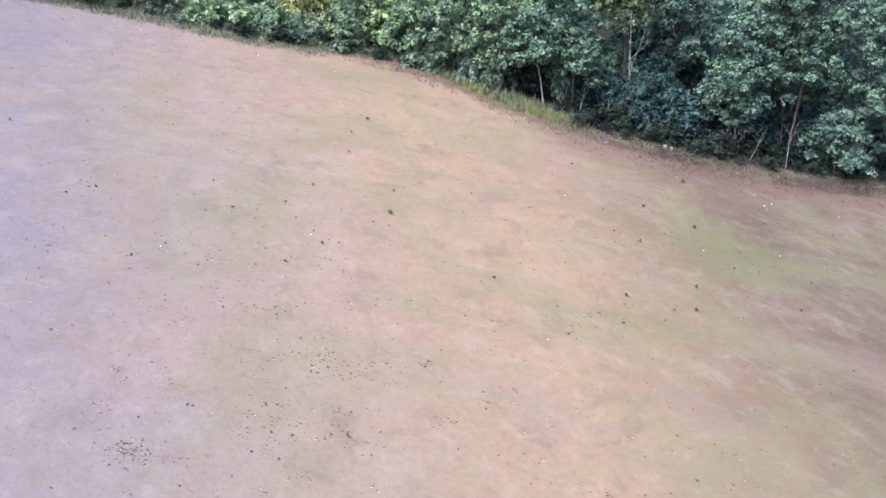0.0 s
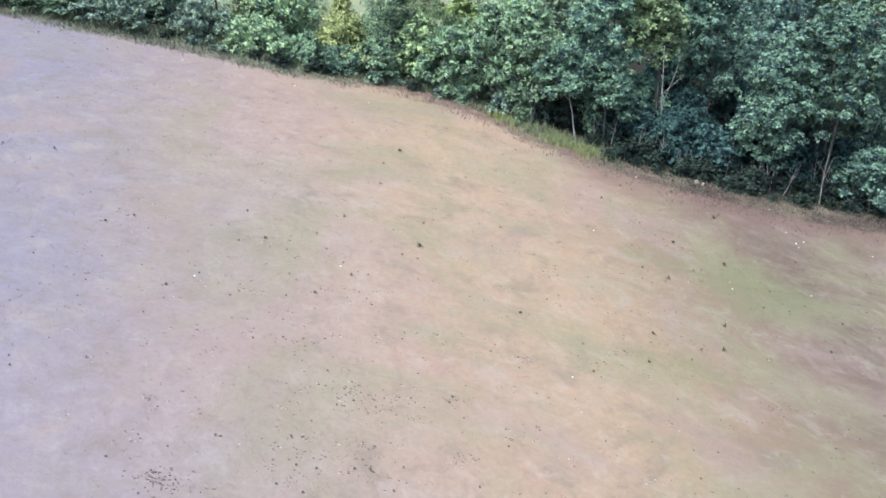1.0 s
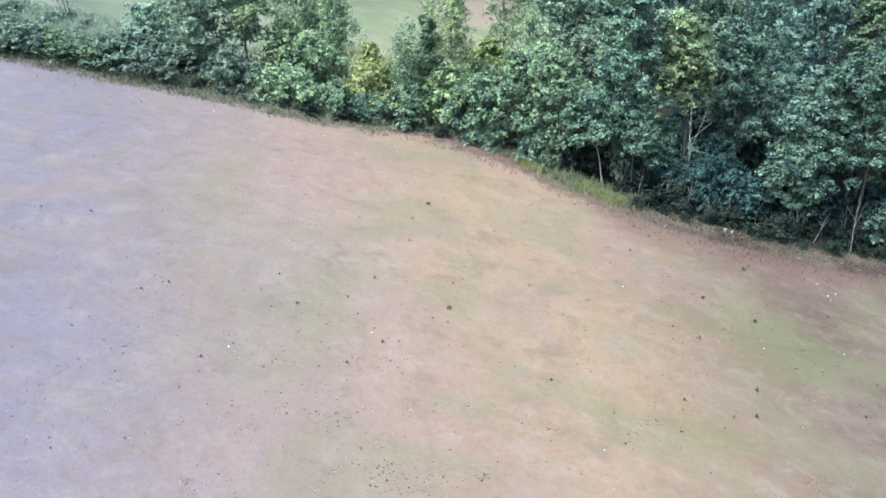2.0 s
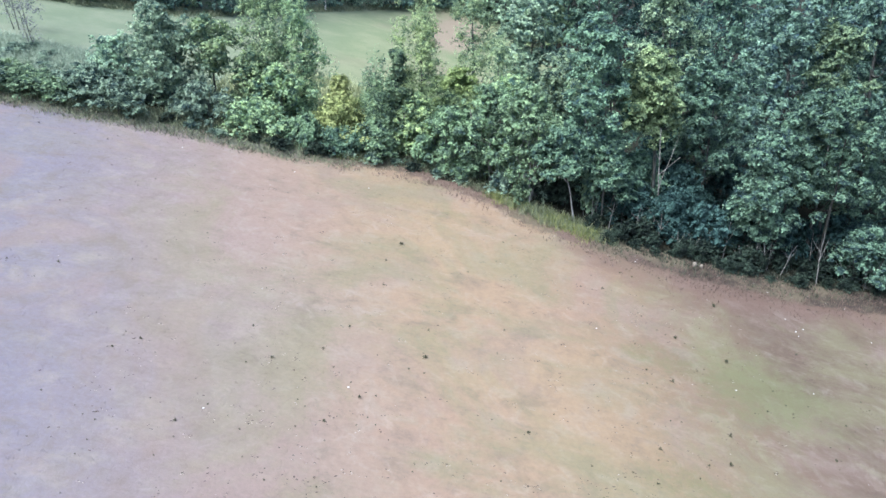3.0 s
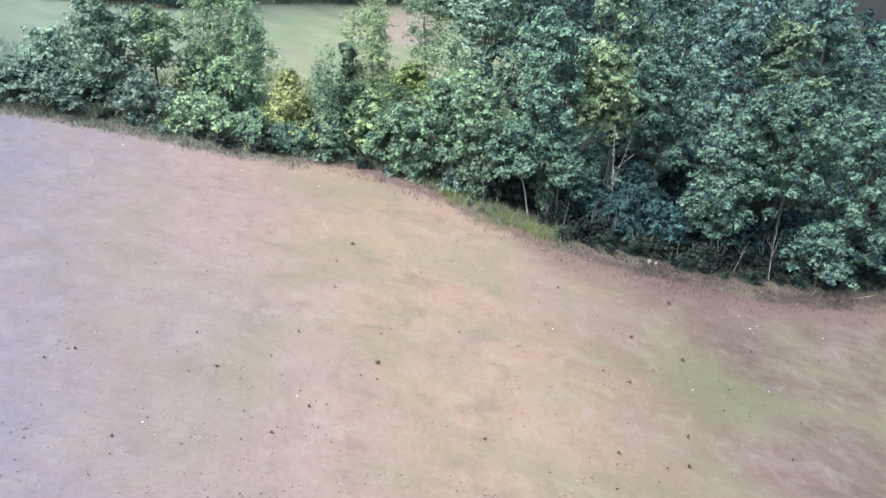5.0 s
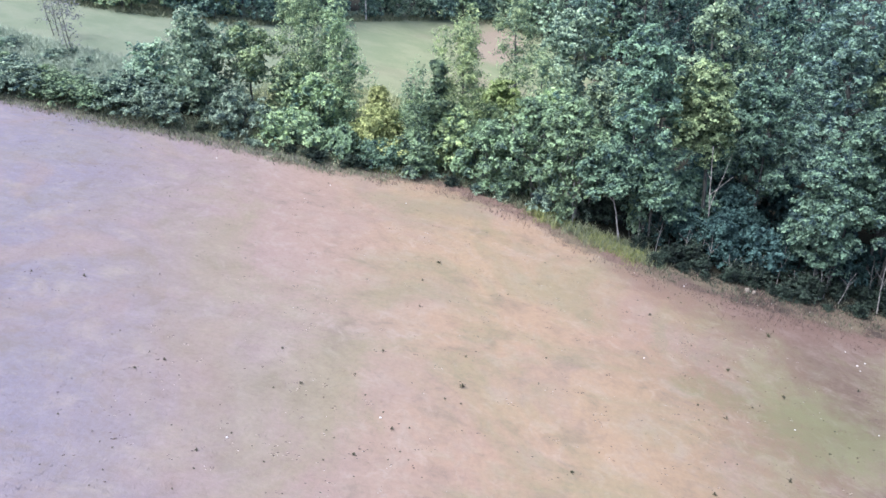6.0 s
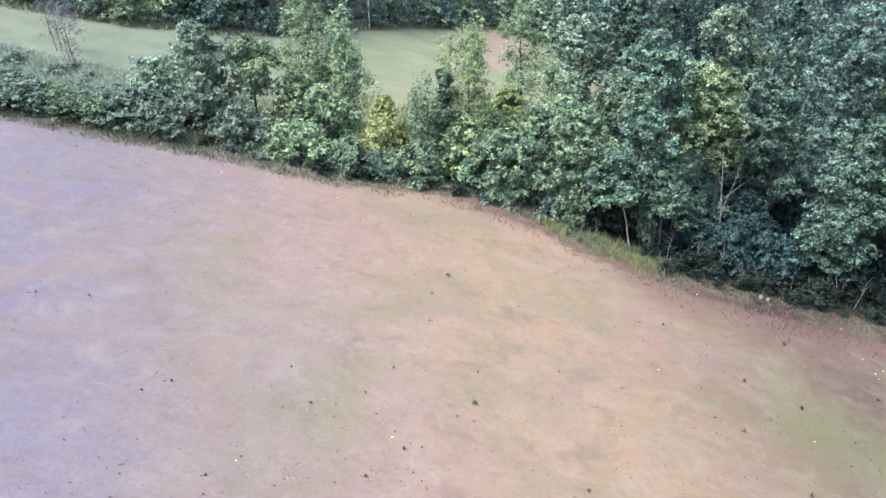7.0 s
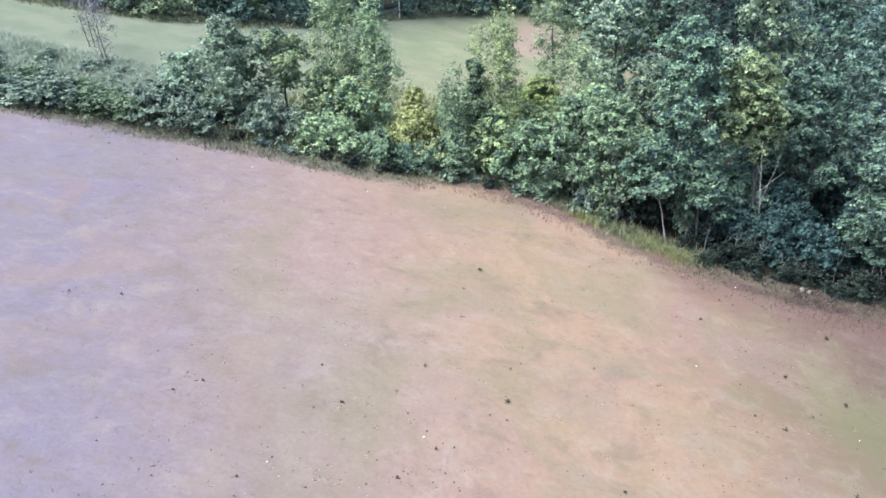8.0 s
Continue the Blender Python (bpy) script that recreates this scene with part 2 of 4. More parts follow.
LIME_GRASS = plain_material("lime_grass", (0.115, 0.139, 0.041), (0.205, 0.221, 0.082), 2.0)
WEED = plain_material("dark_weed_leaves", (0.022, 0.025, 0.013), (0.060, 0.061, 0.034), 12.0)
SOIL = plain_material("dark_soil", (0.026, 0.021, 0.017), (0.085, 0.067, 0.052), 20.0)
BRIGHT_FLECK = plain_material("bright_clod_fleck", (0.240, 0.215, 0.180), (0.330, 0.300, 0.260), 20.0)
BUFF = plain_material("buff_stone", (0.075, 0.062, 0.050), (0.170, 0.148, 0.122), 9.0)
STONE = plain_material("pale_limestone", (0.246, 0.230, 0.213), (0.451, 0.435, 0.410), 14.0)


# ---- ground ----
def height_at(x, y):
    a = abs(x)
    if a > 40:
        a = 40 + 45 * (1 - math.exp(-(a - 40) / 45))
    z = -math.tan(radians(FALL)) * math.copysign(a, x)
    return z + 0.03 * noise.noise((x * 0.22, y * 0.22, 3.1)) + 0.015 * noise.noise((x * 0.9, y * 0.9, 7.7))


EDGE_X = (-60, -30, -21, -16.9, -12.8, -8.4, -4.3, -1.9, -0.5, 1.4, 3.5, 5.4, 7.3, 9.3, 11.6, 14.5, 16.6, 25, 60)
EDGE_Y = (25, 28.6, 29.3, 30.0, 30.9, 31.4, 32.9, 32.4, 31.9, 30.6, 29.9, 29.7, 29.6, 30.0, 30.5, 31.4, 32.3, 37, 58)
FAR_X = (-90, -45, -29, -25.7, -21.2, -17.5, -15.7, -11, -6.5, 3, 8)
FAR_Y = (36, 41, 46, 47.5, 50.5, 56.8, 62.5, 73, 78, 66, 42)


def edge(x):
    return float(np.interp(x, EDGE_X, EDGE_Y))


def far_edge(x):
    return float(np.interp(x, FAR_X, FAR_Y))


def smooth(v):
    v = min(1.0, max(0.0, v))
    return v * v * (3 - 2 * v)


def sheet(name, xs, ys, material):
    nx, ny = len(xs), len(ys)
    verts = np.array([(x, y, height_at(x, y)) for y in ys for x in xs], np.float32)
    i = np.arange(nx * ny).reshape(ny, nx)
    faces = np.stack([i[:-1, :-1], i[:-1, 1:], i[1:, 1:], i[1:, :-1]], -1).reshape(-1, 4)
    return mesh_of(name, verts, faces, material, True)


def mesh_of(name, verts, faces, material, smooth_shade=False):
    """A mesh from arrays of points and of faces that all have the same number of corners."""
    verts, faces = np.asarray(verts, np.float32), np.asarray(faces, np.int32)
    me = bpy.data.meshes.new(name)
    k = faces.shape[1]
    me.vertices.add(len(verts))
    me.vertices.foreach_set("co", verts.ravel())
    me.loops.add(faces.size)
    me.loops.foreach_set("vertex_index", faces.ravel())
    me.polygons.add(len(faces))
    me.polygons.foreach_set("loop_start", np.arange(0, faces.size, k, dtype=np.int32))
    me.polygons.foreach_set("use_smooth", np.full(len(faces), smooth_shade))
    me.materials.append(material)
    me.update(calc_edges=True)
    return me


xs = np.concatenate([[-2500, -1200, -600, -300, -170, -110, -80, -60, -48, -40], np.arange(-34, 28.01, 0.35), [32, 38, 46, 60, 80, 110, 170, 300, 600, 1200, 2500]])
ys = np.concatenate([[-2500, -1200, -600, -300, -150, -80, -40, -20, -10, -4, 0, 3], np.arange(5, 42.01, 0.35), np.arange(43, 92, 1.0), [100, 120, 150, 200, 300, 600, 1200, 2500]])
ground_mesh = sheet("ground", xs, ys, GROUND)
zones = {"wood": [], "meadow": [], "verge": [], "lush": [], "rust": [], "dry": []}
LUSH = ((8.3, 22.2, 2.4, 2.2, 1.5), (5.8, 16.8, 1.6, 1.0, 1.0), (4.4, 22.6, 1.6, 1.2, 0.6), (-6.0, 21.0, 2.6, 1.2, 0.5), (-1.8, 29.2, 3.0, 0.9, 0.7), (-2.0, 11.2, 1.6, 1.0, 0.5))
for y in ys:
    for x in xs:
        e, f = edge(x), far_edge(x)
        past = y - e
        east = smooth((x - 8.0) / 4.0)
        clear = smooth((past - 2.2) / 1.2) * smooth((f + 8.0 - y) / 3.0) * smooth((3.0 - x) / 3.0)
        zones["meadow"].append(clear)
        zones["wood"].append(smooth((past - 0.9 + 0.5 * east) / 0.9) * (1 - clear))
        zones["verge"].append(0.8 * smooth((past + 1.4 + 0.6 * east) / 1.5))
        zones["dry"].append(1.2 * math.exp(-(((x + 6.2) / 2.6) ** 2 + ((y - 66) / 10) ** 2)))
        zones["rust"].append(smooth((past + 4.2) / 3.2) * smooth((x - 0.5) / 4.0))
        zones["lush"].append(sum(w * math.exp(-(((x - a) / c) ** 2 + ((y - b) / d) ** 2)) for a, b, c, d, w in LUSH) if 0 < y < 40 else 0.0)
for key, values in zones.items():
    layer = ground_mesh.attributes.new(key, "FLOAT", "POINT")
    layer.data.foreach_set("value", np.array(values, np.float32))
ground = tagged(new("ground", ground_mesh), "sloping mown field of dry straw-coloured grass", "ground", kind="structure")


# ---- trees ----
def unit(v):
    return v / np.maximum(np.linalg.norm(v, axis=-1, keepdims=True), 1e-6)


def leaves(rng, centres, outward, per, spread, size, slim=0.55, up=0.5, wild=0.7):
    """Folded four-cornered leaves in bunches: arrays of points and faces."""
    n = len(centres) * per
    c = np.repeat(centres, per, 0) + rng.normal(0, spread, (n, 3)) * (1, 1, 0.7)
    nrm = unit(np.repeat(outward, per, 0) + (0, 0, up) + rng.normal(0, wild, (n, 3)))
    along = unit(np.cross(nrm, rng.normal(0, 1, (n, 3))))
    side = np.cross(nrm, along)
    length = size * rng.uniform(0.65, 1.35, (n, 1))
    wide = length * slim * 0.5
    lift = nrm * length * 0.14
    v = np.stack([c - along * length * 0.5, c - side * wide + lift, c + along * length * 0.5 - lift, c + side * wide + lift], 1)
    return v.reshape(-1, 3), np.arange(n * 4).reshape(n, 4)


def bunches(rng, lobes, per_lobe, shell=0.30, top=0.35):
    """Bunch centres on the outer shell of each lobe (x, y, z, radius, height factor), denser above."""
    lobes = np.asarray(lobes)
    n = len(lobes) * per_lobe
    L = np.repeat(lobes, per_lobe, 0)
    d = unit(rng.normal(0, 1, (n, 3)) + (0, 0, top))
    r = L[:, 3:4] * (1 - shell * rng.random((n, 1)) ** 1.5) * rng.uniform(0.82, 1.12, (n, 1))
    return L[:, :3] + d * r * np.concatenate([np.ones((n, 2)), L[:, 4:5]], 1), d


def tube(points, radii, sides=6):
    """A tapered tube along points."""
    pts = np.asarray(points, float)
    d = unit(np.gradient(pts, axis=0))
    ref = np.where(np.abs(d[:, 2:3]) > 0.8, (1.0, 0.0, 0.0), (0.0, 0.0, 1.0))
    a = unit(np.cross(d, ref))
    b = np.cross(d, a)
    ang = np.linspace(0, 2 * np.pi, sides, endpoint=False)
    ring = a[:, None] * np.cos(ang)[None, :, None] + b[:, None] * np.sin(ang)[None, :, None]
    v = (pts[:, None] + ring * np.asarray(radii)[:, None, None]).reshape(-1, 3)
    f = []
    for i in range(len(pts) - 1):
        for j in range(sides):
            k = (j + 1) % sides
            f.append((i * sides + j, i * sides + k, (i + 1) * sides + k, (i + 1) * sides + j))
    return v, np.array(f)


def joined(pieces):
    vs, fs, at = [], [], 0
    for v, f in pieces:
        vs.append(v)
        fs.append(f + at)
        at += len(v)
    return np.concatenate(vs), np.concatenate(fs)


def part(name, mesh, parent, label=""):
    ob = new(name, mesh)
    ob.parent = parent
    return tagged(ob, label)


def crooked(rng, a, b, n, bend):
    a, b = np.asarray(a, float), np.asarray(b, float)
    t = np.linspace(0, 1, n)[:, None]
    p = a + (b - a) * t
    return p + np.cumsum(rng.normal(0, bend, (n, 3)), 0) * (t * (1.3 - t)) * (1, 1, 0.4)


def profile(style, f):
    if style == "spire":
        return (1 - f) ** 1.05 + 0.06
    if style == "shrub":
        return math.sqrt(max(0.0, 1 - (f * 0.95) ** 2)) * (0.8 + 0.2 * min(1, f * 4))
    if style == "feather":
        return 0.35 + 0.65 * math.sin(math.pi * (0.15 + 0.75 * f))
    return max(0.25, math.sin(math.pi * (0.16 + 0.74 * f))) ** 0.75


def plant(name, seed, H, R, base, leaf, style="oak", boughs=12, clumps=8, size=0.15, bark=None, lean=(0, 0), stems=1, thick=None, twigs=3, fill=20, clump=0.46):
    """A tree or shrub as an Empty with trunk, limbs and crown: boughs that carry clumps of leaf bunches. base: where the crown begins, as a share of the height."""
    rng = np.random.default_rng(seed)
    bark = bark or BARK
    ob = new(name)
    lean = np.array((*lean, 0.0))
    thick = thick or 0.016 * H + 0.02
    spots, small, shoots = [], [], []
    for i in range(boughs):
        f = ((i + rng.uniform(0.1, 0.9)) / boughs) ** {"spire": 1.1, "oak": 1.15}.get(style, 0.95)
        a = i * 2.39996 + rng.uniform(-0.7, 0.7)
        rad = R * rng.uniform(0.36, 0.60)
        if style in ("spire", "feather", "wisp"):
            rad = R * rng.uniform(0.26, 0.44) * (1.25 - 0.9 * f)
        r = max(0.0, R * profile(style, f) - rad * 0.6) * rng.uniform(0.6, 1.25)
        z = H * (base + (1 - base) * f) - rad * 0.8 * f
        c = np.array((math.cos(a) * r, math.sin(a) * r, max(rad * 0.45, z))) + lean * (z / H)
        spots.append((*c, rad, 1.0))
    crest = R * (0.12 if style in ("spire", "feather", "wisp") else 0.33)
    spots.append((lean[0], lean[1], H - crest, crest, 1.0))
    for x, y, z, rad, _ in spots:
        d = unit(rng.normal(0, 1, (clumps, 3)) + (0, 0, 0.25))
        for k in range(clumps):
            c = np.array((x, y, z)) + d[k] * rad * rng.uniform(0.6, 1.15)
            w = clump * rng.uniform(0.6, 1.25) * ((1.1 - 0.6 * (z / H)) if style == "spire" else 1.0)
            if c[2] > w * 0.4:
                small.append((*c, w, rng.uniform(2.0, 3.2) if style in ("feather", "wisp") else rng.uniform(0.5, 0.75)))
    # young shoots that break the outline
    for x, y, z, rad, _ in spots[len(spots) // 3:]:
        for _ in range(2):
            d = unit(rng.normal(0, 0.6, 3) + (0, 0, 1.0)) * rad
            for k in range(3):
                shoots.append((x + d[0] * (0.9 + 0.22 * k), y + d[1] * (0.9 + 0.22 * k), z + d[2] * (0.9 + 0.22 * k), clump * (0.5 - 0.12 * k), 1.0))
    centres, out = bunches(rng, small, fill, 0.16, 0.75 if style in ("oak", "shrub") else 0.6)
    more, more_out = bunches(rng, shoots, 3, 0.25, 0.4)
    centres, out = np.concatenate([centres, more]), np.concatenate([out, more_out])
    keep = centres[:, 2] > 0.05
    if style == "wisp":
        thin = rng.random(len(centres)) < 0.75
        v, f = leaves(rng, centres[keep & thin], out[keep & thin], 4, 0.12, size, 0.3, 0.1, 0.9)
    elif style == "feather":
        v, f = leaves(rng, centres[keep], out[keep], 8, 0.10, size * 1.3, 0.24, 0.1, 0.9)
    else:
        v, f = leaves(rng, centres[keep], out[keep], 5, size * 0.42, size, 0.7, 0.25, 0.26)
    crown_mesh = mesh_of("crown", v, f, leaf)
    # trunk or stems
    top = lean * 0.9 + (0, 0, H * 0.93)
    for s in range(stems):
        a = s * 2.4 + seed
        foot = np.array((math.cos(a), math.sin(a), 0)) * (0 if stems == 1 else R * 0.18)
        tip = top if s == 0 else np.array((math.cos(a) * R * 0.55, math.sin(a) * R * 0.55, H * rng.uniform(0.6, 0.85))) + lean * 0.7
        n = 9
        p = crooked(rng, foot - (0, 0, 0.15), tip, n, 0.012 * H)
        w = thick * (1 if stems == 1 else 0.62)
        rad = w * (1 - 0.85 * np.linspace(0, 1, n)) + 0.006
        rad[0] *= 1.45
        rad[1] *= 1.1
        part("trunk" if stems == 1 else "stem", mesh_of("trunk", *tube(p, rad, 8), bark, True), ob)
        if s == 0:
            spine = p
    # limbs towards the lobes, with twigs
    order = sorted(range(len(spots) - 1), key=lambda i: -spots[i][3])[: max(4, (boughs * 2) // 3)]
    for i in order:
        c = np.array(spots[i][:3])
        k = min(len(spine) - 2, max(1, int((c[2] - 0.45 * np.hypot(*(c - spine[0])[:2])) / H * len(spine))))
        q = crooked(rng, spine[k], c, 6, 0.03 * R)
        q[:, 2] -= np.sin(np.linspace(0, np.pi, 6)) * 0.08 * R
        pieces = [tube(q, np.linspace(thick * 0.40, 0.008, 6), 5)]
        for _ in range(twigs):
            d = unit(rng.normal(0, 1, 3) + (0, 0, 0.3)) * spots[i][3] * rng.uniform(0.6, 1.0)
            s = q[rng.integers(3, 6)]
            pieces.append(tube(crooked(rng, s, s + d, 4, 0.02), np.linspace(0.011, 0.003, 4), 4))
        part("limb", mesh_of("limb", *joined(pieces), bark, True), ob)
    part("crown", crown_mesh, ob)
    return ob


def stand(ob, x, y, turn=0.0, scale=1.0, sink=0.05):
    ob.matrix_basis = pose(x, y, height_at(x, y) - sink, 0, 0, turn) @ Matrix.Scale(scale, 4)
    return ob


def stand_copy(ob, x, y, turn, scale, tall=1.0):
    m = pose(x, y, height_at(x, y) - 0.05, 0, 0, turn) @ Matrix.Diagonal((scale, scale, scale * tall, 1))
    made = copy_thing(ob, Matrix())
    made.matrix_basis = m
    return made


# the trees and shrubs along the field edge that stand out singly:
# name, label, category, x, y, height, crown radius, crown base, leaf, style, boughs, clumps, leaf size, lean, stems, thickness
OAK, HAZEL, YOUNG, SHRUB = "oak_tree", "hazel_shrub", "young_tree", "shrub"
OAK_FRONT = (
    (OAK, "tall blue-green oak with dense clumped foliage at the wood edge", "tree", 4.0, 33.4, 8.1, 1.5, 0.22, "oak", "oak", 19, 7, 0.16, (-0.6, 0), 4, None),
    (YOUNG, "slim tree with yellowing crown and bare dark trunk", "tree", 6.3, 34.3, 7.3, 1.2, 0.56, "yellow", "oak", 12, 8, 0.16, (-0.6, 0), 1, 0.10),
    (OAK, "spreading oak with pale grey-green clumps at the wood edge", "tree", 10.7, 32.8, 5.3, 1.4, 0.26, "blue", "oak", 15, 7, 0.17, (-0.3, -0.2), 3, None),
    (OAK, "tall oak with silvery leaf clumps over a dark hollow", "tree", 13.1, 34.2, 7.4, 2.1, 0.42, "blue", "oak", 17, 7, 0.17, (-0.5, -0.3), 3, None),
    (OAK, "young oak bending over the field edge", "tree", 17.0, 35.0, 6.8, 2.2, 0.12, "blue", "oak", 15, 7, 0.17, (-0.4, -0.3), 2, None),
    (YOUNG, "small tree with a leaning pale bare trunk", "tree", 2.95, 31.9, 3.7, 1.0, 0.56, "oak", "oak", 8, 7, 0.15, (-0.75, 0.3), 1, 0.028),
    (OAK, "olive-green tree behind the front row of the wood", "tree", 7.3, 38.8, 9.2, 1.8, 0.10, "olive", "oak", 16, 8, 0.17, (-0.6, 0), 1, None),
    (HAZEL, "green bushy tree in the wood edge", "tree", 8.5, 36.4, 6.9, 1.5, 0.34, "blue", "oak", 15, 7, 0.16, (-0.3, 0), 3, None),
)
WOOD_EDGE = (
    (OAK, "tall bluish oak rising behind the wood edge", "tree", 12.7, 38.8, 10.4, 2.0, 0.10, "haze", "oak", 19, 8, 0.18, (-0.8, 0), 1, None),
    (OAK, "tall dark oak rising behind the wood edge", "tree", 17.0, 41.0, 11.0, 2.4, 0.10, "haze", "oak", 19, 8, 0.18, (-0.8, 0), 1, None),
    (OAK, "light green oak crown between darker trees of the wood", "tree", 14.6, 38.6, 9.6, 1.7, 0.20, "green", "oak", 15, 8, 0.18, (-0.7, 0), 1, None),
    (HAZEL, "bushy hazel with many thin stems at the field edge", "shrub", 1.0, 33.5, 4.5, 1.5, 0.24, "green", "shrub", 13, 7, 0.15, (0, 0), 5, None),
    (HAZEL, "bushy hazel with many thin stems at the field edge", "shrub", -0.8, 34.3, 3.9, 1.5, 0.18, "green", "shrub", 13, 7, 0.15, (0, 0), 5, None),
    (HAZEL, "low bushy hazel at the field edge", "shrub", -2.5, 34.3, 2.7, 1.35, 0.02, "green", "shrub", 11, 7, 0.15, (0, 0), 5, None),
    (SHRUB, "dull olive shrub behind the hazels", "shrub", 1.7, 36.2, 4.9, 1.0, 0.05, "olive", "shrub", 9, 7, 0.15, (0, 0), 4, None),
    (SHRUB, "pale green shrub with a light bare stem", "shrub", -4.2, 34.8, 2.7, 1.2, 0.06, "mint", "shrub", 9, 7, 0.14, (0.2, 0), 3, None),
)
HAZELS = (
    (YOUNG, "light green narrow young tree with pointed crown", "tree", -3.9, 36.0, 5.5, 1.0, 0.0, "mint", "feather", 20, 9, 0.14, (0, 0), 1, None),
    (YOUNG, "dark green narrow small tree at the field edge", "tree", -5.5, 34.4, 3.2, 0.7, 0.0, "green", "wisp", 16, 9, 0.16, (0.1, 0), 1, None),
    (YOUNG, "dark thin sapling at the field edge", "tree", -4.8, 34.9, 4.4, 0.85, 0.1, "green", "spire", 9, 5, 0.14, (0.1, 0), 1, None),
    (SHRUB, "yellow-green spreading bush in the hedge", "shrub", -7.2, 34.4, 1.9, 1.4, 0.0, "lime", "shrub", 10, 7, 0.13, (0, 0), 4, None),
    (SHRUB, "slim yellow-green shrub in the hedge", "shrub", -7.5, 36.0, 2.4, 0.5, 0.03, "lime", "shrub", 7, 6, 0.13, (0, 0), 3, None),
    (YOUNG, "feathery light green willow-like tree in the hedge", "tree", -9.4, 36.4, 4.6, 1.0, 0.04, "fresh", "feather", 18, 7, 0.16, (0, 0), 1, None),
    (YOUNG, "slender dull green tree in the hedge", "tree", -10.9, 36.0, 5.0, 0.95, 0.0, "fresh", "feather", 18, 7, 0.15, (0, 0), 1, None),
    (YOUNG, "open leafy tree with a thin dark trunk in the hedge", "tree", -12.9, 34.9, 3.8, 1.2, 0.48, "fresh", "oak", 9, 7, 0.15, (-0.1, 0), 1, 0.06),
)
HEDGE_TREES = (
    (OAK, "leafy blue-green tree in the hedge", "tree", -14.7, 33.6, 4.1, 1.5, 0.02, "pale", "oak", 16, 7, 0.15, (0.1, 0), 2, None),
    (SHRUB, "bushy green shrub between the hedge trees", "shrub", -11.1, 34.9, 2.7, 1.15, 0.0, "fresh", "shrub", 10, 7, 0.14, (0, 0), 4, None),
    (SHRUB, "bushy green shrub between the hedge trees", "shrub", -10.0, 34.8, 2.4, 1.2, 0.0, "fresh", "shrub", 10, 7, 0.14, (0, 0), 4, None),
    (SHRUB, "leafy grey-green shrub beside the hedge trees", "shrub", -16.5, 33.3, 2.4, 1.3, 0.0, "pale", "shrub", 10, 7, 0.14, (0, 0), 4, None),
    (SHRUB, "leafy grey-green shrub beside the hedge trees", "shrub", -15.8, 35.4, 2.5, 1.2, 0.0, "pale", "shrub", 9, 7, 0.14, (0, 0), 4, None),
    (SHRUB, "dark low bush at the foot of the hedge", "shrub", -12.6, 32.6, 1.5, 1.3, 0.0, "bramble", "shrub", 9, 7, 0.13, (0, 0), 4, None),
    (SHRUB, "low leafy bush at the foot of the hedge", "shrub", -10.5, 32.8, 1.3, 1.3, 0.0, "fresh", "shrub", 9, 7, 0.13, (0, 0), 4, None),
    (SHRUB, "low green bush at the foot of the hedge", "shrub", -8.6, 33.2, 1.0, 0.9, 0.0, "green", "shrub", 9, 7, 0.13, (0, 0), 4, None),
)
HEDGE_SHRUBS = (
    (SHRUB, "dark bush at the foot of the hedge", "shrub", -6.9, 33.2, 0.9, 0.9, 0.0, "oak", "shrub", 8, 7, 0.13, (0, 0), 4, None),
    (SHRUB, "dark bush at the foot of the hedge", "shrub", -5.5, 33.5, 1.4, 0.9, 0.0, "green", "shrub", 8, 7, 0.13, (0, 0), 4, None),
    (OAK, "young oak scrub in front of the tall oak", "shrub", 4.1, 32.7, 3.4, 1.0, 0.42, "oak", "shrub", 9, 7, 0.15, (0.1, -0.1), 4, None),
    (SHRUB, "low dull green shrub under the hazels, shade put into its leaf colour", "shrub", 2.3, 33.7, 1.7, 1.1, 0.0, "shade", "shrub", 8, 7, 0.14, (0, 0), 4, None),
    (SHRUB, "low shrub with grey twigs under the oaks", "shrub", 6.6, 32.3, 1.9, 0.7, 0.25, "dark", "shrub", 6, 5, 0.14, (0, 0), 4, None),
    (SHRUB, "rounded oak scrub at the corner of the wood", "shrub", 14.7, 32.9, 2.5, 1.35, 0.05, "blue", "shrub", 10, 7, 0.15, (0, 0), 4, None),
    (YOUNG, "feathery pale sapling on the clearing", "tree", -2.7, 47.0, 5.8, 1.2, 0.0, "fresh", "feather", 12, 6, 0.17, (0, 0), 1, None),
    (YOUNG, "short light green sapling on the clearing", "tree", -0.9, 41.5, 4.2, 1.3, 0.0, "fresh", "feather", 12, 6, 0.17, (0, 0), 1, None),
)
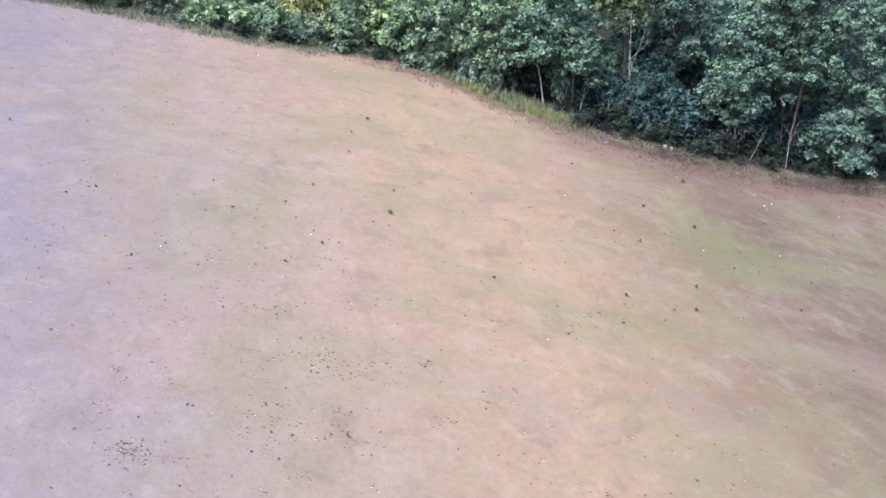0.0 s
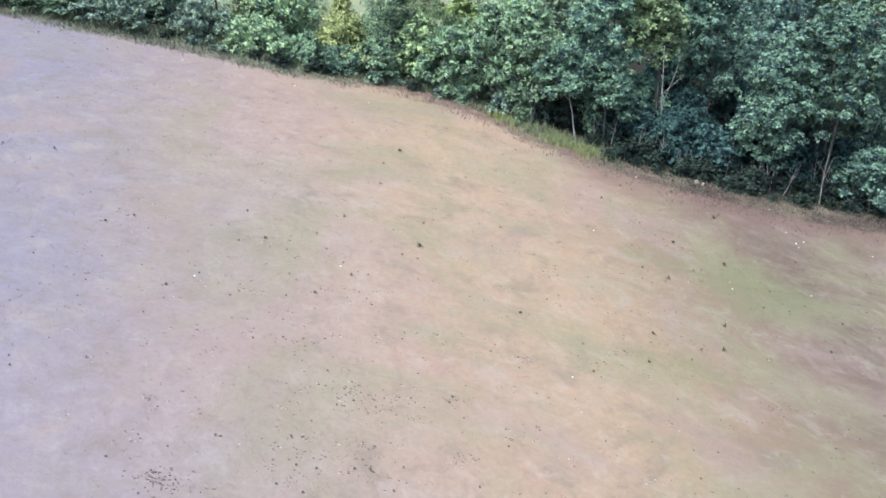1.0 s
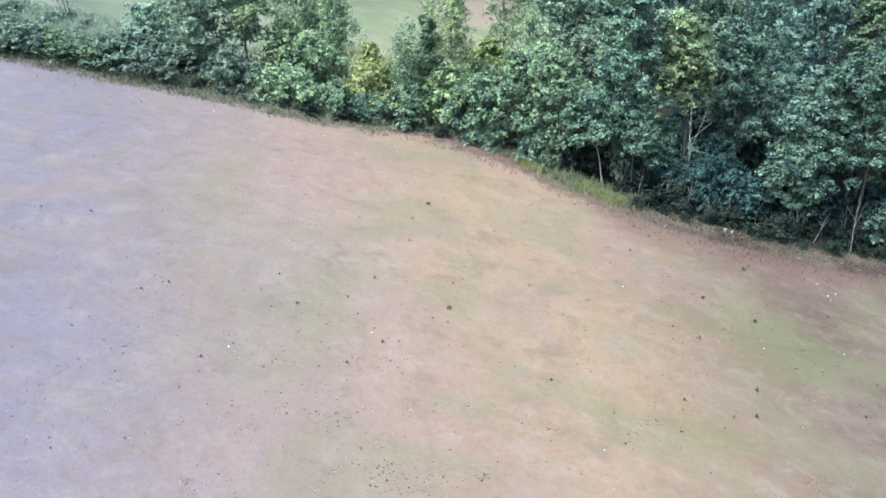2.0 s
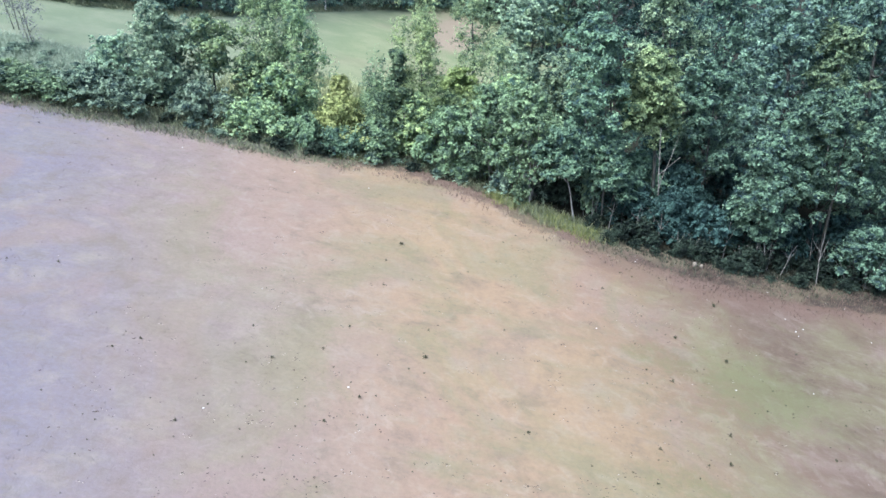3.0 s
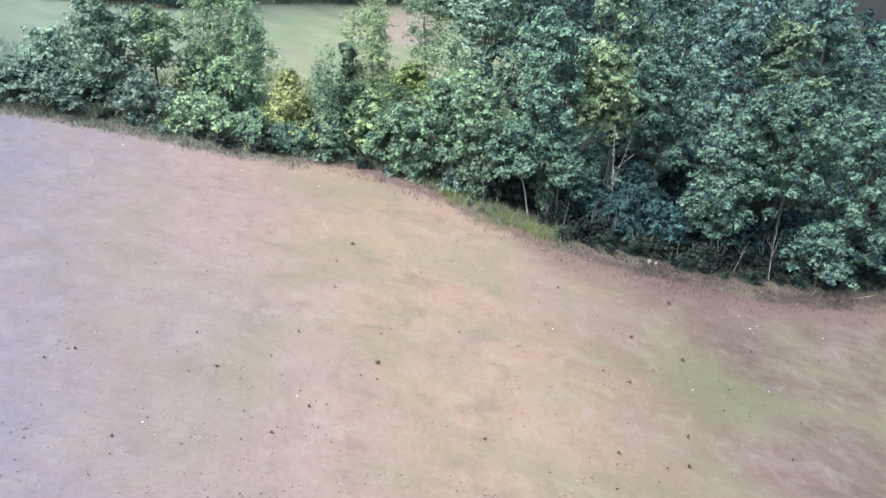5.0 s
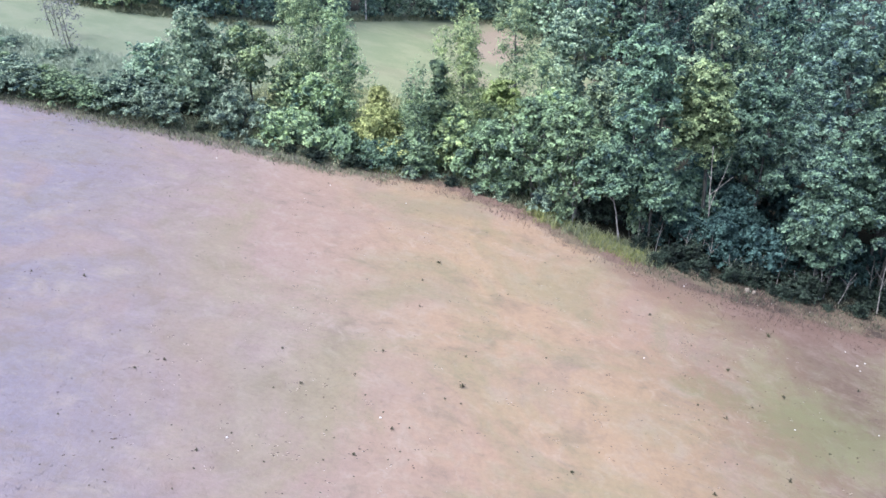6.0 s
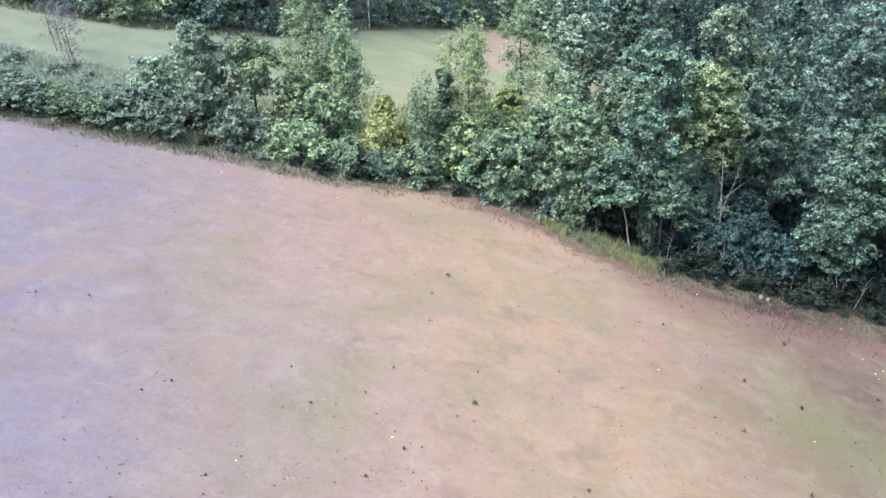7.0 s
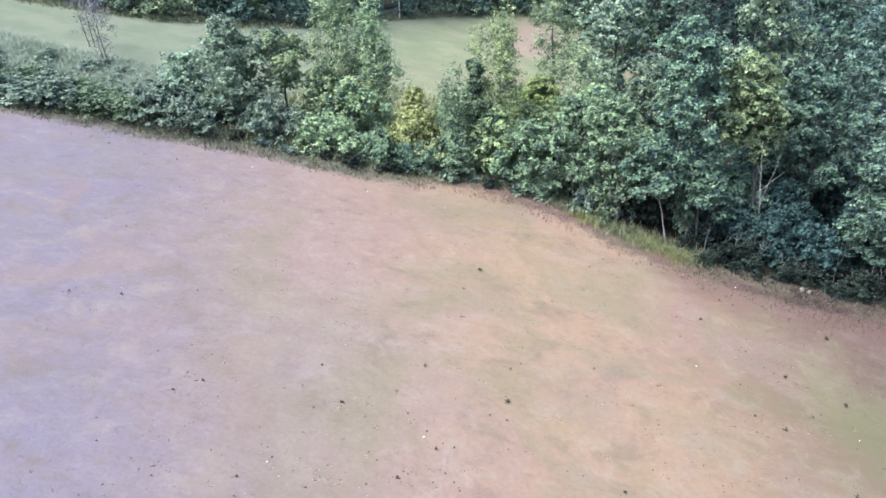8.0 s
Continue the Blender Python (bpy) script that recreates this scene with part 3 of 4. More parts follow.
WOOD_SHRUBS = (
    (SHRUB, "bright lime-green shrub on the clearing", "shrub", -2.9, 41.0, 2.8, 1.6, 0.0, "citron", "shrub", 9, 6, 0.17, (0, 0), 4, None),
    (OAK, "pale grey-green tree at the corner of the clearing", "tree", 0.5, 49.0, 6.2, 2.1, 0.15, "pale", "oak", 15, 7, 0.20, (0, 0), 1, None),
    (HAZEL, "leafy bush inside the wood", "shrub", 3.2, 40.0, 4.4, 1.7, 0.0, "olive", "shrub", 12, 7, 0.18, (0, 0), 4, None),
    (SHRUB, "light green shrub beside the clearing", "shrub", -2.6, 37.4, 2.6, 1.3, 0.0, "mint", "shrub", 9, 6, 0.15, (0, 0), 4, None),
    (SHRUB, "light green shrub beside the clearing", "shrub", -5.8, 36.8, 2.2, 1.3, 0.0, "mint", "shrub", 9, 6, 0.15, (0, 0), 4, None),
    (SHRUB, "dense blue-green shrub between the oak trunks", "shrub", 5.6, 34.9, 2.6, 1.2, 0.0, "oak", "shrub", 10, 7, 0.15, (0, 0), 4, None),
    (SHRUB, "dense shrub between the oak trunks, shade put into its leaf colour", "shrub", 9.7, 37.4, 3.0, 1.4, 0.0, "dark", "shrub", 10, 7, 0.16, (0, 0), 4, None),
    (SHRUB, "dense shrub between the oak trunks, shade put into its leaf colour", "shrub", 6.6, 37.0, 3.2, 1.2, 0.0, "dark", "shrub", 10, 7, 0.16, (0, 0), 4, None),
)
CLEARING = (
    (SHRUB, "dense shrub between the oak trunks, shade put into its leaf colour", "shrub", 7.5, 34.8, 2.6, 1.1, 0.0, "dark", "shrub", 10, 7, 0.15, (0, 0), 4, None),
    (HAZEL, "leafy bush inside the wood", "shrub", 2.6, 43.5, 4.6, 1.8, 0.0, "olive", "shrub", 12, 7, 0.18, (0, 0), 4, None),
    (HAZEL, "leafy bush inside the wood", "shrub", 0.2, 37.5, 4.0, 1.5, 0.0, "fresh", "shrub", 11, 7, 0.17, (0, 0), 4, None),
    (YOUNG, "thin wispy sapling beside the meadow", "tree", -22.5, 36.8, 2.6, 0.6, 0.10, "twig", "wisp", 7, 3, 0.15, (-0.1, 0), 2, 0.035),
    (YOUNG, "thin wispy sapling beside the meadow", "tree", -24.3, 38.6, 2.9, 0.6, 0.10, "twig", "wisp", 7, 3, 0.15, (0, 0), 2, 0.03),
)
FRONT = OAK_FRONT + WOOD_EDGE + HAZELS + HEDGE_TREES + HEDGE_SHRUBS + WOOD_SHRUBS + CLEARING
for i, (name, label, cat, x, y, H, R, base, leaf, style, boughs, clumps, size, lean, stems, thick) in enumerate(FRONT):
    bark = PALE_BARK if "pale bare" in label or "light bare" in label or "thin stems" in label else BARK
    tree = plant(name, 100 + i, H, R, base, LEAF[leaf], style, boughs, clumps + 2 if style in ("oak", "shrub") else max(4, round(clumps * 0.68)), size * (0.8 if style in ("oak", "shrub") else 0.94), bark, lean, stems, thick, fill={"feather": 8, "wisp": 12 if x > -20 else 5}.get(style, 15 if x < -9 else 20 if style == "shrub" else 24), clump=0.35 if style in ("oak", "shrub") else 0.46)
    tagged(stand(tree, x, y), label, cat, "trees and shrubs of the field edge")

rng = np.random.default_rng(5)


def scatter(kinds, labels, category, group, spots):
    """Stands each kind once and fills the other spots with turned and scaled copies."""
    started = set()
    for x, y, kind, scale, tall in spots:
        if kind in started:
            t = stand_copy(kinds[kind], x, y, rng.uniform(0, 360), scale, tall)
        else:
            t = stand(kinds[kind], x, y, 0, scale)
            started.add(kind)
        tagged(t, labels[kind], category, group)
    for k, ob in enumerate(kinds):
        if k not in started:
            tagged(stand(ob, spots[-1][0] + 1.5, spots[-1][1]), labels[k], category, group)


# brambles of the low hedge
brambles = [plant("bramble_bush", 300 + i, 1.45 + 0.2 * i, 1.4, 0.0, LEAF["bramble" if i != 1 else "green"], "shrub", 9, 6, 0.13, stems=4, twigs=1, fill=10, clump=0.4) for i in range(3)]
spots = []
for x in np.arange(-30.5, -14.4, 1.25):
    for row in range(2):
        spots.append((x + rng.uniform(-0.4, 0.4), edge(x) + 0.9 + row * 1.4 + rng.uniform(-0.3, 0.3), int(rng.integers(0, 3)), rng.uniform(0.75, 1.0), rng.uniform(0.42, 0.62) if x < -17 else 0.85))
scatter(brambles, ["tangled low bramble bush in the hedge by the field"] * 3, "bush", "brambles of the hedge", spots)

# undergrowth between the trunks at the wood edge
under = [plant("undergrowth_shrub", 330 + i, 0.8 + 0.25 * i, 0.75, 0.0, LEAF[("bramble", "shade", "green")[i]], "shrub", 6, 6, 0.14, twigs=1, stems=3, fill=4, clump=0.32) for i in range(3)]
spots = []
for x in np.arange(-6.5, 3.8, 1.25):
    for row in range(2):
        px = x + rng.uniform(-0.4, 0.4)
        if row or px < 1.6:
            spots.append((px, edge(px) + 1.7 + row * 1.5 + rng.uniform(-0.35, 0.35), int(rng.integers(0, 3)), rng.uniform(0.55, 0.95), 1.2 + 0.3 * row))
for x in np.arange(3.9, 21, 0.75):
    for row in range(3):
        px = x + rng.uniform(-0.4, 0.4)
        spots.append((px, edge(px) + 1.05 + row * 0.8 + rng.uniform(-0.35, 0.35), 1, rng.uniform(0.3, 0.6) + 0.15 * row, rng.uniform(0.6, 1.1)))
for k in range(46):
    px = rng.uniform(-30, -14.5)
    spots.append((px, edge(px) + rng.uniform(3.0, 7.5), 0, rng.uniform(0.35, 0.8), rng.uniform(0.4, 0.8)))
for x in np.arange(-13.5, -1.0, 0.8):
    px = x + rng.uniform(-0.3, 0.3)
    spots.append((px, edge(px) + rng.uniform(0.35, 0.85), int(rng.integers(0, 2)), rng.uniform(0.4, 0.7), rng.uniform(0.5, 0.8)))
scatter(under, ["low bramble under the trees of the wood edge", "low shrub under the trees of the wood edge, shade put into its leaf colour", "green leafy shrub under the trees of the wood edge"], "shrub", "undergrowth of the wood edge", spots)

# shrubs of the hollows: their dark leaf colour imitates the shade there
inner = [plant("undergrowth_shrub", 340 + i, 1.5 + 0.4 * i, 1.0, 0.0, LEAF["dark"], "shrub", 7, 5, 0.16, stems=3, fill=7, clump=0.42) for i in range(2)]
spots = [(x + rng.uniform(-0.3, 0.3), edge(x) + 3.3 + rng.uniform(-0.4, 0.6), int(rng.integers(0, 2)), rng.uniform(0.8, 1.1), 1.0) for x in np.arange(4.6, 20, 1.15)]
scatter(inner, ["shrub behind the wood edge with the shade put into its leaf colour"] * 2, "shrub", "undergrowth of the wood edge", spots)

# trees of the wood behind: a few grown singly, the rest copies of them, turned and scaled
# the "dark" kinds carry the shade between the crowns in their leaf colour
near_kinds = [plant(OAK, 400 + i, H, R, 0.08, LEAF[leaf], "oak", 16, 8, 0.20, thick=0.13, twigs=1, fill=8, clump=0.46) for i, (H, R, leaf) in enumerate(((10.5, 2.6, "haze"), (11.5, 2.5, "dark"), (9.5, 2.4, "blue"), (10.0, 2.4, "haze")))]
far_kinds = [plant(OAK, 410 + i, H, R, 0.03, LEAF[leaf], "oak", 13, 6, 0.29, thick=0.13, twigs=0, fill=4, clump=0.62) for i, (H, R, leaf) in enumerate(((11.0, 2.7, "oak"), (12.0, 2.6, "blue"), (10.0, 2.5, "pale"), (10.5, 2.5, "haze"), (11.5, 2.8, "dark")))]
near_labels = ("dull blue-green oak in the wood behind", "oak in the wood behind, leaf colour darkened for the shade there", "blue-green oak in the wood behind", "blue-green slender oak in the wood behind")
far_labels = ("blue-green oak of the far wood", "dark blue-green oak of the far wood", "pale green oak of the far wood", "dull blue-green oak of the far wood", "oak deep in the wood, leaf colour darkened for the shade there")
near, far = [], []
for row, y0 in enumerate((36.5, 40.0, 44.0, 49.0, 54.5, 60.5, 67.0, 75.0, 84.0)):
    for x in np.arange(1.0, 52.0, 3.4):
        px, py = x + rng.uniform(-0.9, 0.9) + 1.7 * (row % 2), y0 + rng.uniform(-1.1, 1.1)
        if py - edge(px) < 4.6 or px < 4.4 + 0.13 * py and py < 60 or px > 0.62 * py + 6 or py > 64 and px > 14:
            continue
        if any(math.hypot(px - f[3], py - f[4]) < 2.2 for f in FRONT):
            continue
        kind = int(rng.integers(0, 4))
        (near if py < 51 else far).append((px, py, (2, 0, 3, 3)[kind] if row < 3 else (1, 0, 0, 1)[kind] if py < 51 else (4, 1, 4, 3)[kind], (0.82 if row < 2 else 0.95) * rng.uniform(0.85, 1.1), rng.uniform(0.92, 1.12)))
for x in np.arange(-64, 6, 2.7):
    for row in range(3):
        px, py = x + rng.uniform(-0.8, 0.8), far_edge(min(x, -2.0)) + 2.0 + row * 3.6 + rng.uniform(-0.8, 0.8)
        if px > -0.60 * py - 6:
            far.append((px, py, (2, 3, 3, 0)[int(rng.integers(0, 4))], (0.6 if row == 0 and rng.random() < 0.5 else 0.95) * rng.uniform(0.8, 1.12), rng.uniform(0.9, 1.1)))
scatter(near_kinds, near_labels, "tree", "trees of the wood", near)
scatter(far_kinds, far_labels, "tree", "trees of the far wood", far)
fringe = [plant("fringe_shrub", 360 + i, 2.4 + 0.6 * i, 1.7, 0.0, LEAF[leaf], "shrub", 8, 6, 0.23, twigs=0, stems=3, fill=5, clump=0.46) for i, leaf in enumerate(("haze", "pale", "fresh"))]
spots = [(x + rng.uniform(-0.6, 0.6), far_edge(x) + rng.uniform(-0.6, 1.4), int(rng.integers(0, 3)), rng.uniform(0.55, 1.1), 1.0) for x in np.arange(-44, 1.5, 1.15)]
scatter(fringe, ["leafy shrub at the far edge of the meadow"] * 3, "shrub", "shrubs along the far edge of the meadow", spots)

birch = plant("birch_tree", 500, 8.5, 1.2, 0.55, LEAF["pale"], "feather", 9, 5, 0.18, BIRCH_BARK, (0.2, 0), 1, 0.05, fill=8)
tagged(stand(birch, -15.4, 62.3), "white-stemmed birch at the far edge of the meadow", "tree")


def bare(name, seed, foot, tips, thick, bark):
    """A leafless stem with branches: from its foot to the first tip, the other tips branching off it."""
    r = np.random.default_rng(seed)
    ob = new(name)
    ob.matrix_basis = pose(*foot)
    main = crooked(r, (0, 0, -0.1), tips[0], 8, 0.05)
    part("stem", mesh_of("stem", *tube(main, np.linspace(thick, thick * 0.35, 8), 7), bark, True), ob)
    for k, tip in enumerate(tips[1:]):
        s = main[3 + k % 4]
        part("branch", mesh_of("branch", *tube(crooked(r, s, tip, 6, 0.05), np.linspace(thick * 0.55, thick * 0.15, 6), 5), bark, True), ob)
    return ob


tagged(bare("dead_sapling", 1, (6.4, 33.2, height_at(6.4, 33.2)), ((-0.2, 0.0, 4.4), (0.45, -0.1, 4.2), (0.6, -0.1, 3.3), (-0.3, 0.0, 3.4)), 0.032, PALE_BARK), "forked dead grey sapling in the wood edge", "tree")
tagged(bare("dead_sapling", 2, (1.1, 32.4, height_at(1.1, 32.4)), ((0.05, 0.2, 1.9), (-0.55, 0.3, 1.95), (0.6, 0.2, 2.05), (0.3, 0.1, 1.5)), 0.035, PALE_BARK), "dead pale sapling with flat bare branches", "tree")
STEMS = list(((4.87, 33.0, 1.5, 0.2), (5.0, 32.9, 1.3, 0.6), (6.23, 31.5, 1.3, 0.15), (7.0, 31.2, 0.9, 0.0), (8.29, 32.1, 0.9, 0.05), (9.95, 31.6, 1.1, 0.15), (10.4, 31.7, 1.3, 0.0), (11.1, 31.8, 1.2, 0.7), (12.6, 31.9, 2.2, 0.1), (14.0, 32.6, 1.2, -0.3), (-0.4, 33.0, 1.2, 0.0), (0.3, 32.8, 1.3, 0.1)))
for k in range(13):
    x = 3.4 + 0.9 * k + rng.uniform(-0.2, 0.2)
    STEMS.append((x, edge(x) + rng.uniform(1.5, 2.5), rng.uniform(0.8, 1.8), rng.normal(0, 0.22)))
for i, (x, y, H, dx) in enumerate(STEMS):
    tagged(bare("bare_stem", 20 + i, (x, y, height_at(x, y)), ((dx, 0.35, H), (dx * 0.4 + 0.25, 0.2, H * 0.9), (dx * 0.4 - 0.3, 0.25, H * 0.8)), 0.024 if i < 12 else 0.016, STEM_BARK), "thin pale bare stem at the wood edge", "sapling", "bare stems of the wood edge")


# ---- grass and weeds ----
def blades(rng, roots, tall, wide, per, spread, lean):
    n = len(roots) * per
    r = np.repeat(roots, per, 0) + np.concatenate([rng.normal(0, spread, (n, 2)), np.zeros((n, 1))], 1)
    h = np.repeat(tall, per)[:, None] * rng.uniform(0.5, 1.15, (n, 1))
    a = rng.uniform(0, 2 * np.pi, n)
    side = np.stack([np.cos(a), np.sin(a), np.zeros(n)], 1) * wide * 0.5 * rng.uniform(0.7, 1.3, (n, 1))
    tip = r + np.concatenate([rng.normal(0, lean, (n, 2)) * h, h], 1)
    v = np.stack([r - side - (0, 0, 0.02), r + side - (0, 0, 0.02), tip], 1).reshape(-1, 3)
    return v, np.arange(n * 3).reshape(n, 3)


def on_ground(points):
    return np.array([(x, y, height_at(x, y)) for x, y in points])


def stuff(name, label, category, v, f, material):
    return tagged(new(name, mesh_of(name, v, f, material)), label, category, kind="stuff")


pts = np.stack([rng.uniform(-22, 18, 30000), rng.uniform(5, 33, 30000)], 1)
pts = np.array([p for p in pts if p[1] < edge(p[0]) and abs(p[0] - 1.5) < 4 + 0.58 * p[1]])
roots = on_ground(pts)
stuff("mown_grass", "short dry mown grass stubble on the field", "grass", *blades(rng, roots, rng.uniform(0.02, 0.055, len(roots)), 0.012, 5, 0.05, 0.9), STRAW)


def along_edge(count, x0, x1, lo, hi):
    x = rng.uniform(x0, x1, count)
    off = rng.uniform(lo, hi, count)
    return on_ground([(a, edge(a) + o + 0.25 * noise.noise((a * 0.8, 2.0, 5.0))) for a, o in zip(x, off)])


r = np.concatenate([along_edge(800, -7, 22, -1.2, 0.9), along_edge(420, 6.5, 22, -1.1, 0.5), along_edge(130, 6, 22, -2.2, -0.9)])
stuff("dry_verge_grass", "reddish-brown dry grass along the field edge", "grass", *blades(rng, r, rng.uniform(0.04, 0.16, len(r)), 0.025, 7, 0.15, 0.5), RED_GRASS)
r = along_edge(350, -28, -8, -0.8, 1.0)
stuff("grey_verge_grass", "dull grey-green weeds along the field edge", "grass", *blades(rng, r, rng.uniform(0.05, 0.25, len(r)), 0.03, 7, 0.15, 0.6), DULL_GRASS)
r = along_edge(380, -20, 5, -0.9, 0.6)
stuff("tan_verge_grass", "tan dry grass along the field edge", "grass", *blades(rng, r, rng.uniform(0.04, 0.16, len(r)), 0.025, 7, 0.15, 0.5), TAN_GRASS)
r = np.concatenate([along_edge(2600, -28, 4.5, 0.45, 2.0), along_edge(900, -28, -6, -0.8, 0.5)])
stuff("green_verge_grass", "rank green grass between field and hedge", "grass", *blades(rng, r, np.where(np.arange(len(r)) < 2600, rng.uniform(0.10, 0.40, len(r)), rng.uniform(0.05, 0.18, len(r))), 0.03, 8, 0.14, 0.5), GREEN_GRASS)
# verge grass below the trees, in a darker colour that imitates their shade
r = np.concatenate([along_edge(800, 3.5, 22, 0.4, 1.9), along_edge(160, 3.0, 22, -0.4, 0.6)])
stuff("shaded_verge_grass", "brown-green grass under the wood edge, shade put into its dull colour", "grass", *blades(rng, r, rng.uniform(0.05, 0.2, len(r)), 0.03, 8, 0.14, 0.6), DULL_GRASS)
lime = []
for x, y, w, n in ((-0.1, 32.6, 0.55, 130), (0.6, 32.2, 0.4, 60), (2.2, 31.4, 0.7, 130), (3.4, 30.9, 0.6, 90), (-6.6, 33.0, 0.6, 70)):
    lime += [(x + a, y + b) for a, b in rng.normal(0, w * 0.55, (n, 2))]
r = on_ground(lime)
stuff("lime_grass", "yellow-green grass tufts at the field edge", "grass", *blades(rng, r, rng.uniform(0.10, 0.30, len(r)), 0.03, 9, 0.14, 0.5), LIME_GRASS)


# tall herbs between the brambles and the mown meadow, and rough grass on the clearing
r = on_ground([(x, edge(x) + rng.uniform(2.8, 8.5)) for x in rng.uniform(-36, -13.5, 9000)])
stuff("pale_herbs", "pale grey-green tall herbs between hedge and meadow", "grass", *blades(rng, r, rng.uniform(0.10, 0.34, len(r)) * (0.5 + 0.8 * rng.random(len(r))), 0.022, 9, 0.20, 0.8), PALE_HERB)
pts = []
pts += [(x, edge(x) + rng.uniform(3.0, 12.0)) for x in rng.uniform(-14, 2, 2600)]
r = on_ground(pts)
stuff("tall_herbs", "tall pale green herbs and rough grass behind the hedge", "grass", *blades(rng, r, rng.uniform(0.15, 0.6, len(r)) * (0.6 + 0.8 * rng.random(len(r))), 0.05, 9, 0.16, 0.45), HERB)


x = rng.uniform(-44, 0, 3200)
r = on_ground([(a, far_edge(a) + rng.uniform(-1.6, 1.0)) for a in x])
stuff("far_edge_grass", "rank pale grass along the far edge of the meadow", "grass", *blades(rng, r, rng.uniform(0.10, 0.35, len(r)), 0.05, 9, 0.22, 0.6), GREEN_GRASS)


def weed_mesh(seed):
    """A ragged tuft: broad low leaves, a few stalks that stand up, lopsided."""
    r = np.random.default_rng(seed)
    vs, fs = [(0, 0, 0.006)], []
    skew = r.uniform(0, 2 * np.pi)
    for k in range(22):
        a = r.uniform(0, 2 * np.pi)
        l = 0.15 * r.uniform(0.25, 1.0) ** 1.3 * (1 + 0.55 * math.cos(a - skew))
        d, s = np.array((math.cos(a), math.sin(a), 0)), np.array((-math.sin(a), math.cos(a), 0)) * l * r.uniform(0.14, 0.3)
        up = np.array((0, 0, r.uniform(0.02, 0.15)))
        at = len(vs)
        vs += [d * l * 0.5 - s + up, d * l + up * r.uniform(0.3, 1.5), d * l * 0.5 + s + up]
        fs.append((0, at, at + 1, at + 2))
    return mesh_of("weed", np.array(vs), np.array(fs), WEED)


BIG_WEEDS = (
    (-2.96, 25.76), (-1.15, 19.25), (3.84, 26.37), (5.63, 21.38), (7.49, 23.38), (10.06, 25.11), (6.90, 19.35), (6.66, 18.07), (4.90, 17.93), (7.74, 27.14), (6.03, 24.03),
)
SMALL_WEEDS = (
    (-11.07, 19.20), (-8.08, 16.25), (-7.67, 16.83), (-3.65, 18.43), (-3.30, 19.76), (-2.93, 22.60), (-3.20, 24.26), (-4.71, 17.48), (-2.38, 16.81), (-2.91, 15.61), (-5.57, 18.62), (1.65, 17.18), (4.67, 22.97), (4.70, 16.56), (3.41, 15.52), (6.09, 17.78), (6.47, 22.32), (8.24, 21.06), (-12.20, 18.75), (-5.75, 14.37), (4.52, 28.03), (3.07, 26.06), (-1.28, 20.69), (12.51, 25.70), (10.52, 21.40), (9.69, 19.43), (4.91, 21.59),
)
NEAR_WEEDS = (
    (-8.55, 14.17), (-2.47, 13.52), (-1.40, 12.53), (-1.28, 12.49), (-1.16, 12.27), (-0.73, 12.26), (0.58, 13.22), (0.53, 13.02), (-1.92, 10.87), (-1.74, 10.93), (-1.63, 10.23), (-1.30, 10.28), (-1.42, 12.01), (-4.00, 11.22), (-2.97, 10.39), (-3.06, 10.38), (-1.77, 9.71), (-1.34, 9.69), (-0.71, 10.54), (-0.46, 10.63), (-0.52, 11.21), (0.05, 10.88), (1.38, 10.93), (0.01, 10.26), (-3.18, 14.26), (-3.48, 13.32), (-1.84, 12.94), (5.43, 12.78), (5.90, 13.76), (7.85, 13.97), (9.30, 15.70),
)
MORE_WEEDS = ((3.19, 16.56), (4.16, 16.74), (-8.11, 16.97), (10.24, 16.98), (-5.18, 17.00), (-2.02, 17.04), (5.78, 17.18), (-2.69, 17.30), (-9.09, 17.41), (4.81, 17.46), (-3.22, 17.73), (2.27, 18.21), (-1.06, 18.52), (-1.47, 18.53), (5.33, 19.33), (5.63, 19.41), (9.69, 20.05), (10.25, 20.22), (8.65, 20.29), (-9.62, 20.34), (-5.90, 20.66), (4.86, 20.86), (11.49, 21.12), (9.02, 21.27), (7.37, 21.37), (8.92, 21.66), (-9.26, 21.81), (9.62, 21.91))
EDGE_WEEDS = ((-0.63, 24.92), (0.68, 20.39), (0.76, 21.78), (8.67, 22.28), (6.69, 22.52), (-13.00, 22.61), (11.59, 22.61), (8.48, 22.72), (-8.54, 22.97), (11.48, 23.02), (5.73, 24.13), (5.49, 24.31), (8.13, 24.83), (5.04, 25.02), (-11.72, 25.05), (5.14, 25.79), (-11.51, 25.86), (6.90, 26.28), (3.46, 27.16), (-10.96, 27.86), (4.96, 27.89), (-16.90, 28.06), (-6.49, 28.15), (-14.37, 28.16), (0.33, 28.05), (-14.24, 28.68), (0.73, 28.92), (-7.91, 29.73), (10.39, 30.60), (12.12, 30.73), (13.03, 30.91), (7.97, 31.54))
NEAR_TUFTS = ((-2.52, 8.68), (-3.59, 8.75), (-1.89, 9.10), (-4.38, 9.28), (-3.63, 9.84), (2.64, 10.51), (-6.83, 10.70), (4.58, 10.91), (-7.00, 10.93), (5.06, 11.12), (-1.72, 11.41), (-6.71, 11.65), (-5.62, 11.69), (4.69, 11.91), (-2.21, 12.02), (1.79, 12.17), (5.26, 12.29), (0.89, 12.66), (-6.99, 12.68), (6.14, 12.78), (-8.02, 12.80), (2.34, 12.93), (-7.63, 12.96), (2.01, 12.97), (8.52, 13.07), (-7.00, 13.12), (3.61, 13.14), (-5.68, 13.19), (-4.60, 13.24), (-8.97, 13.35), (4.55, 13.52), (5.39, 13.61), (-3.58, 13.65), (0.78, 13.71))
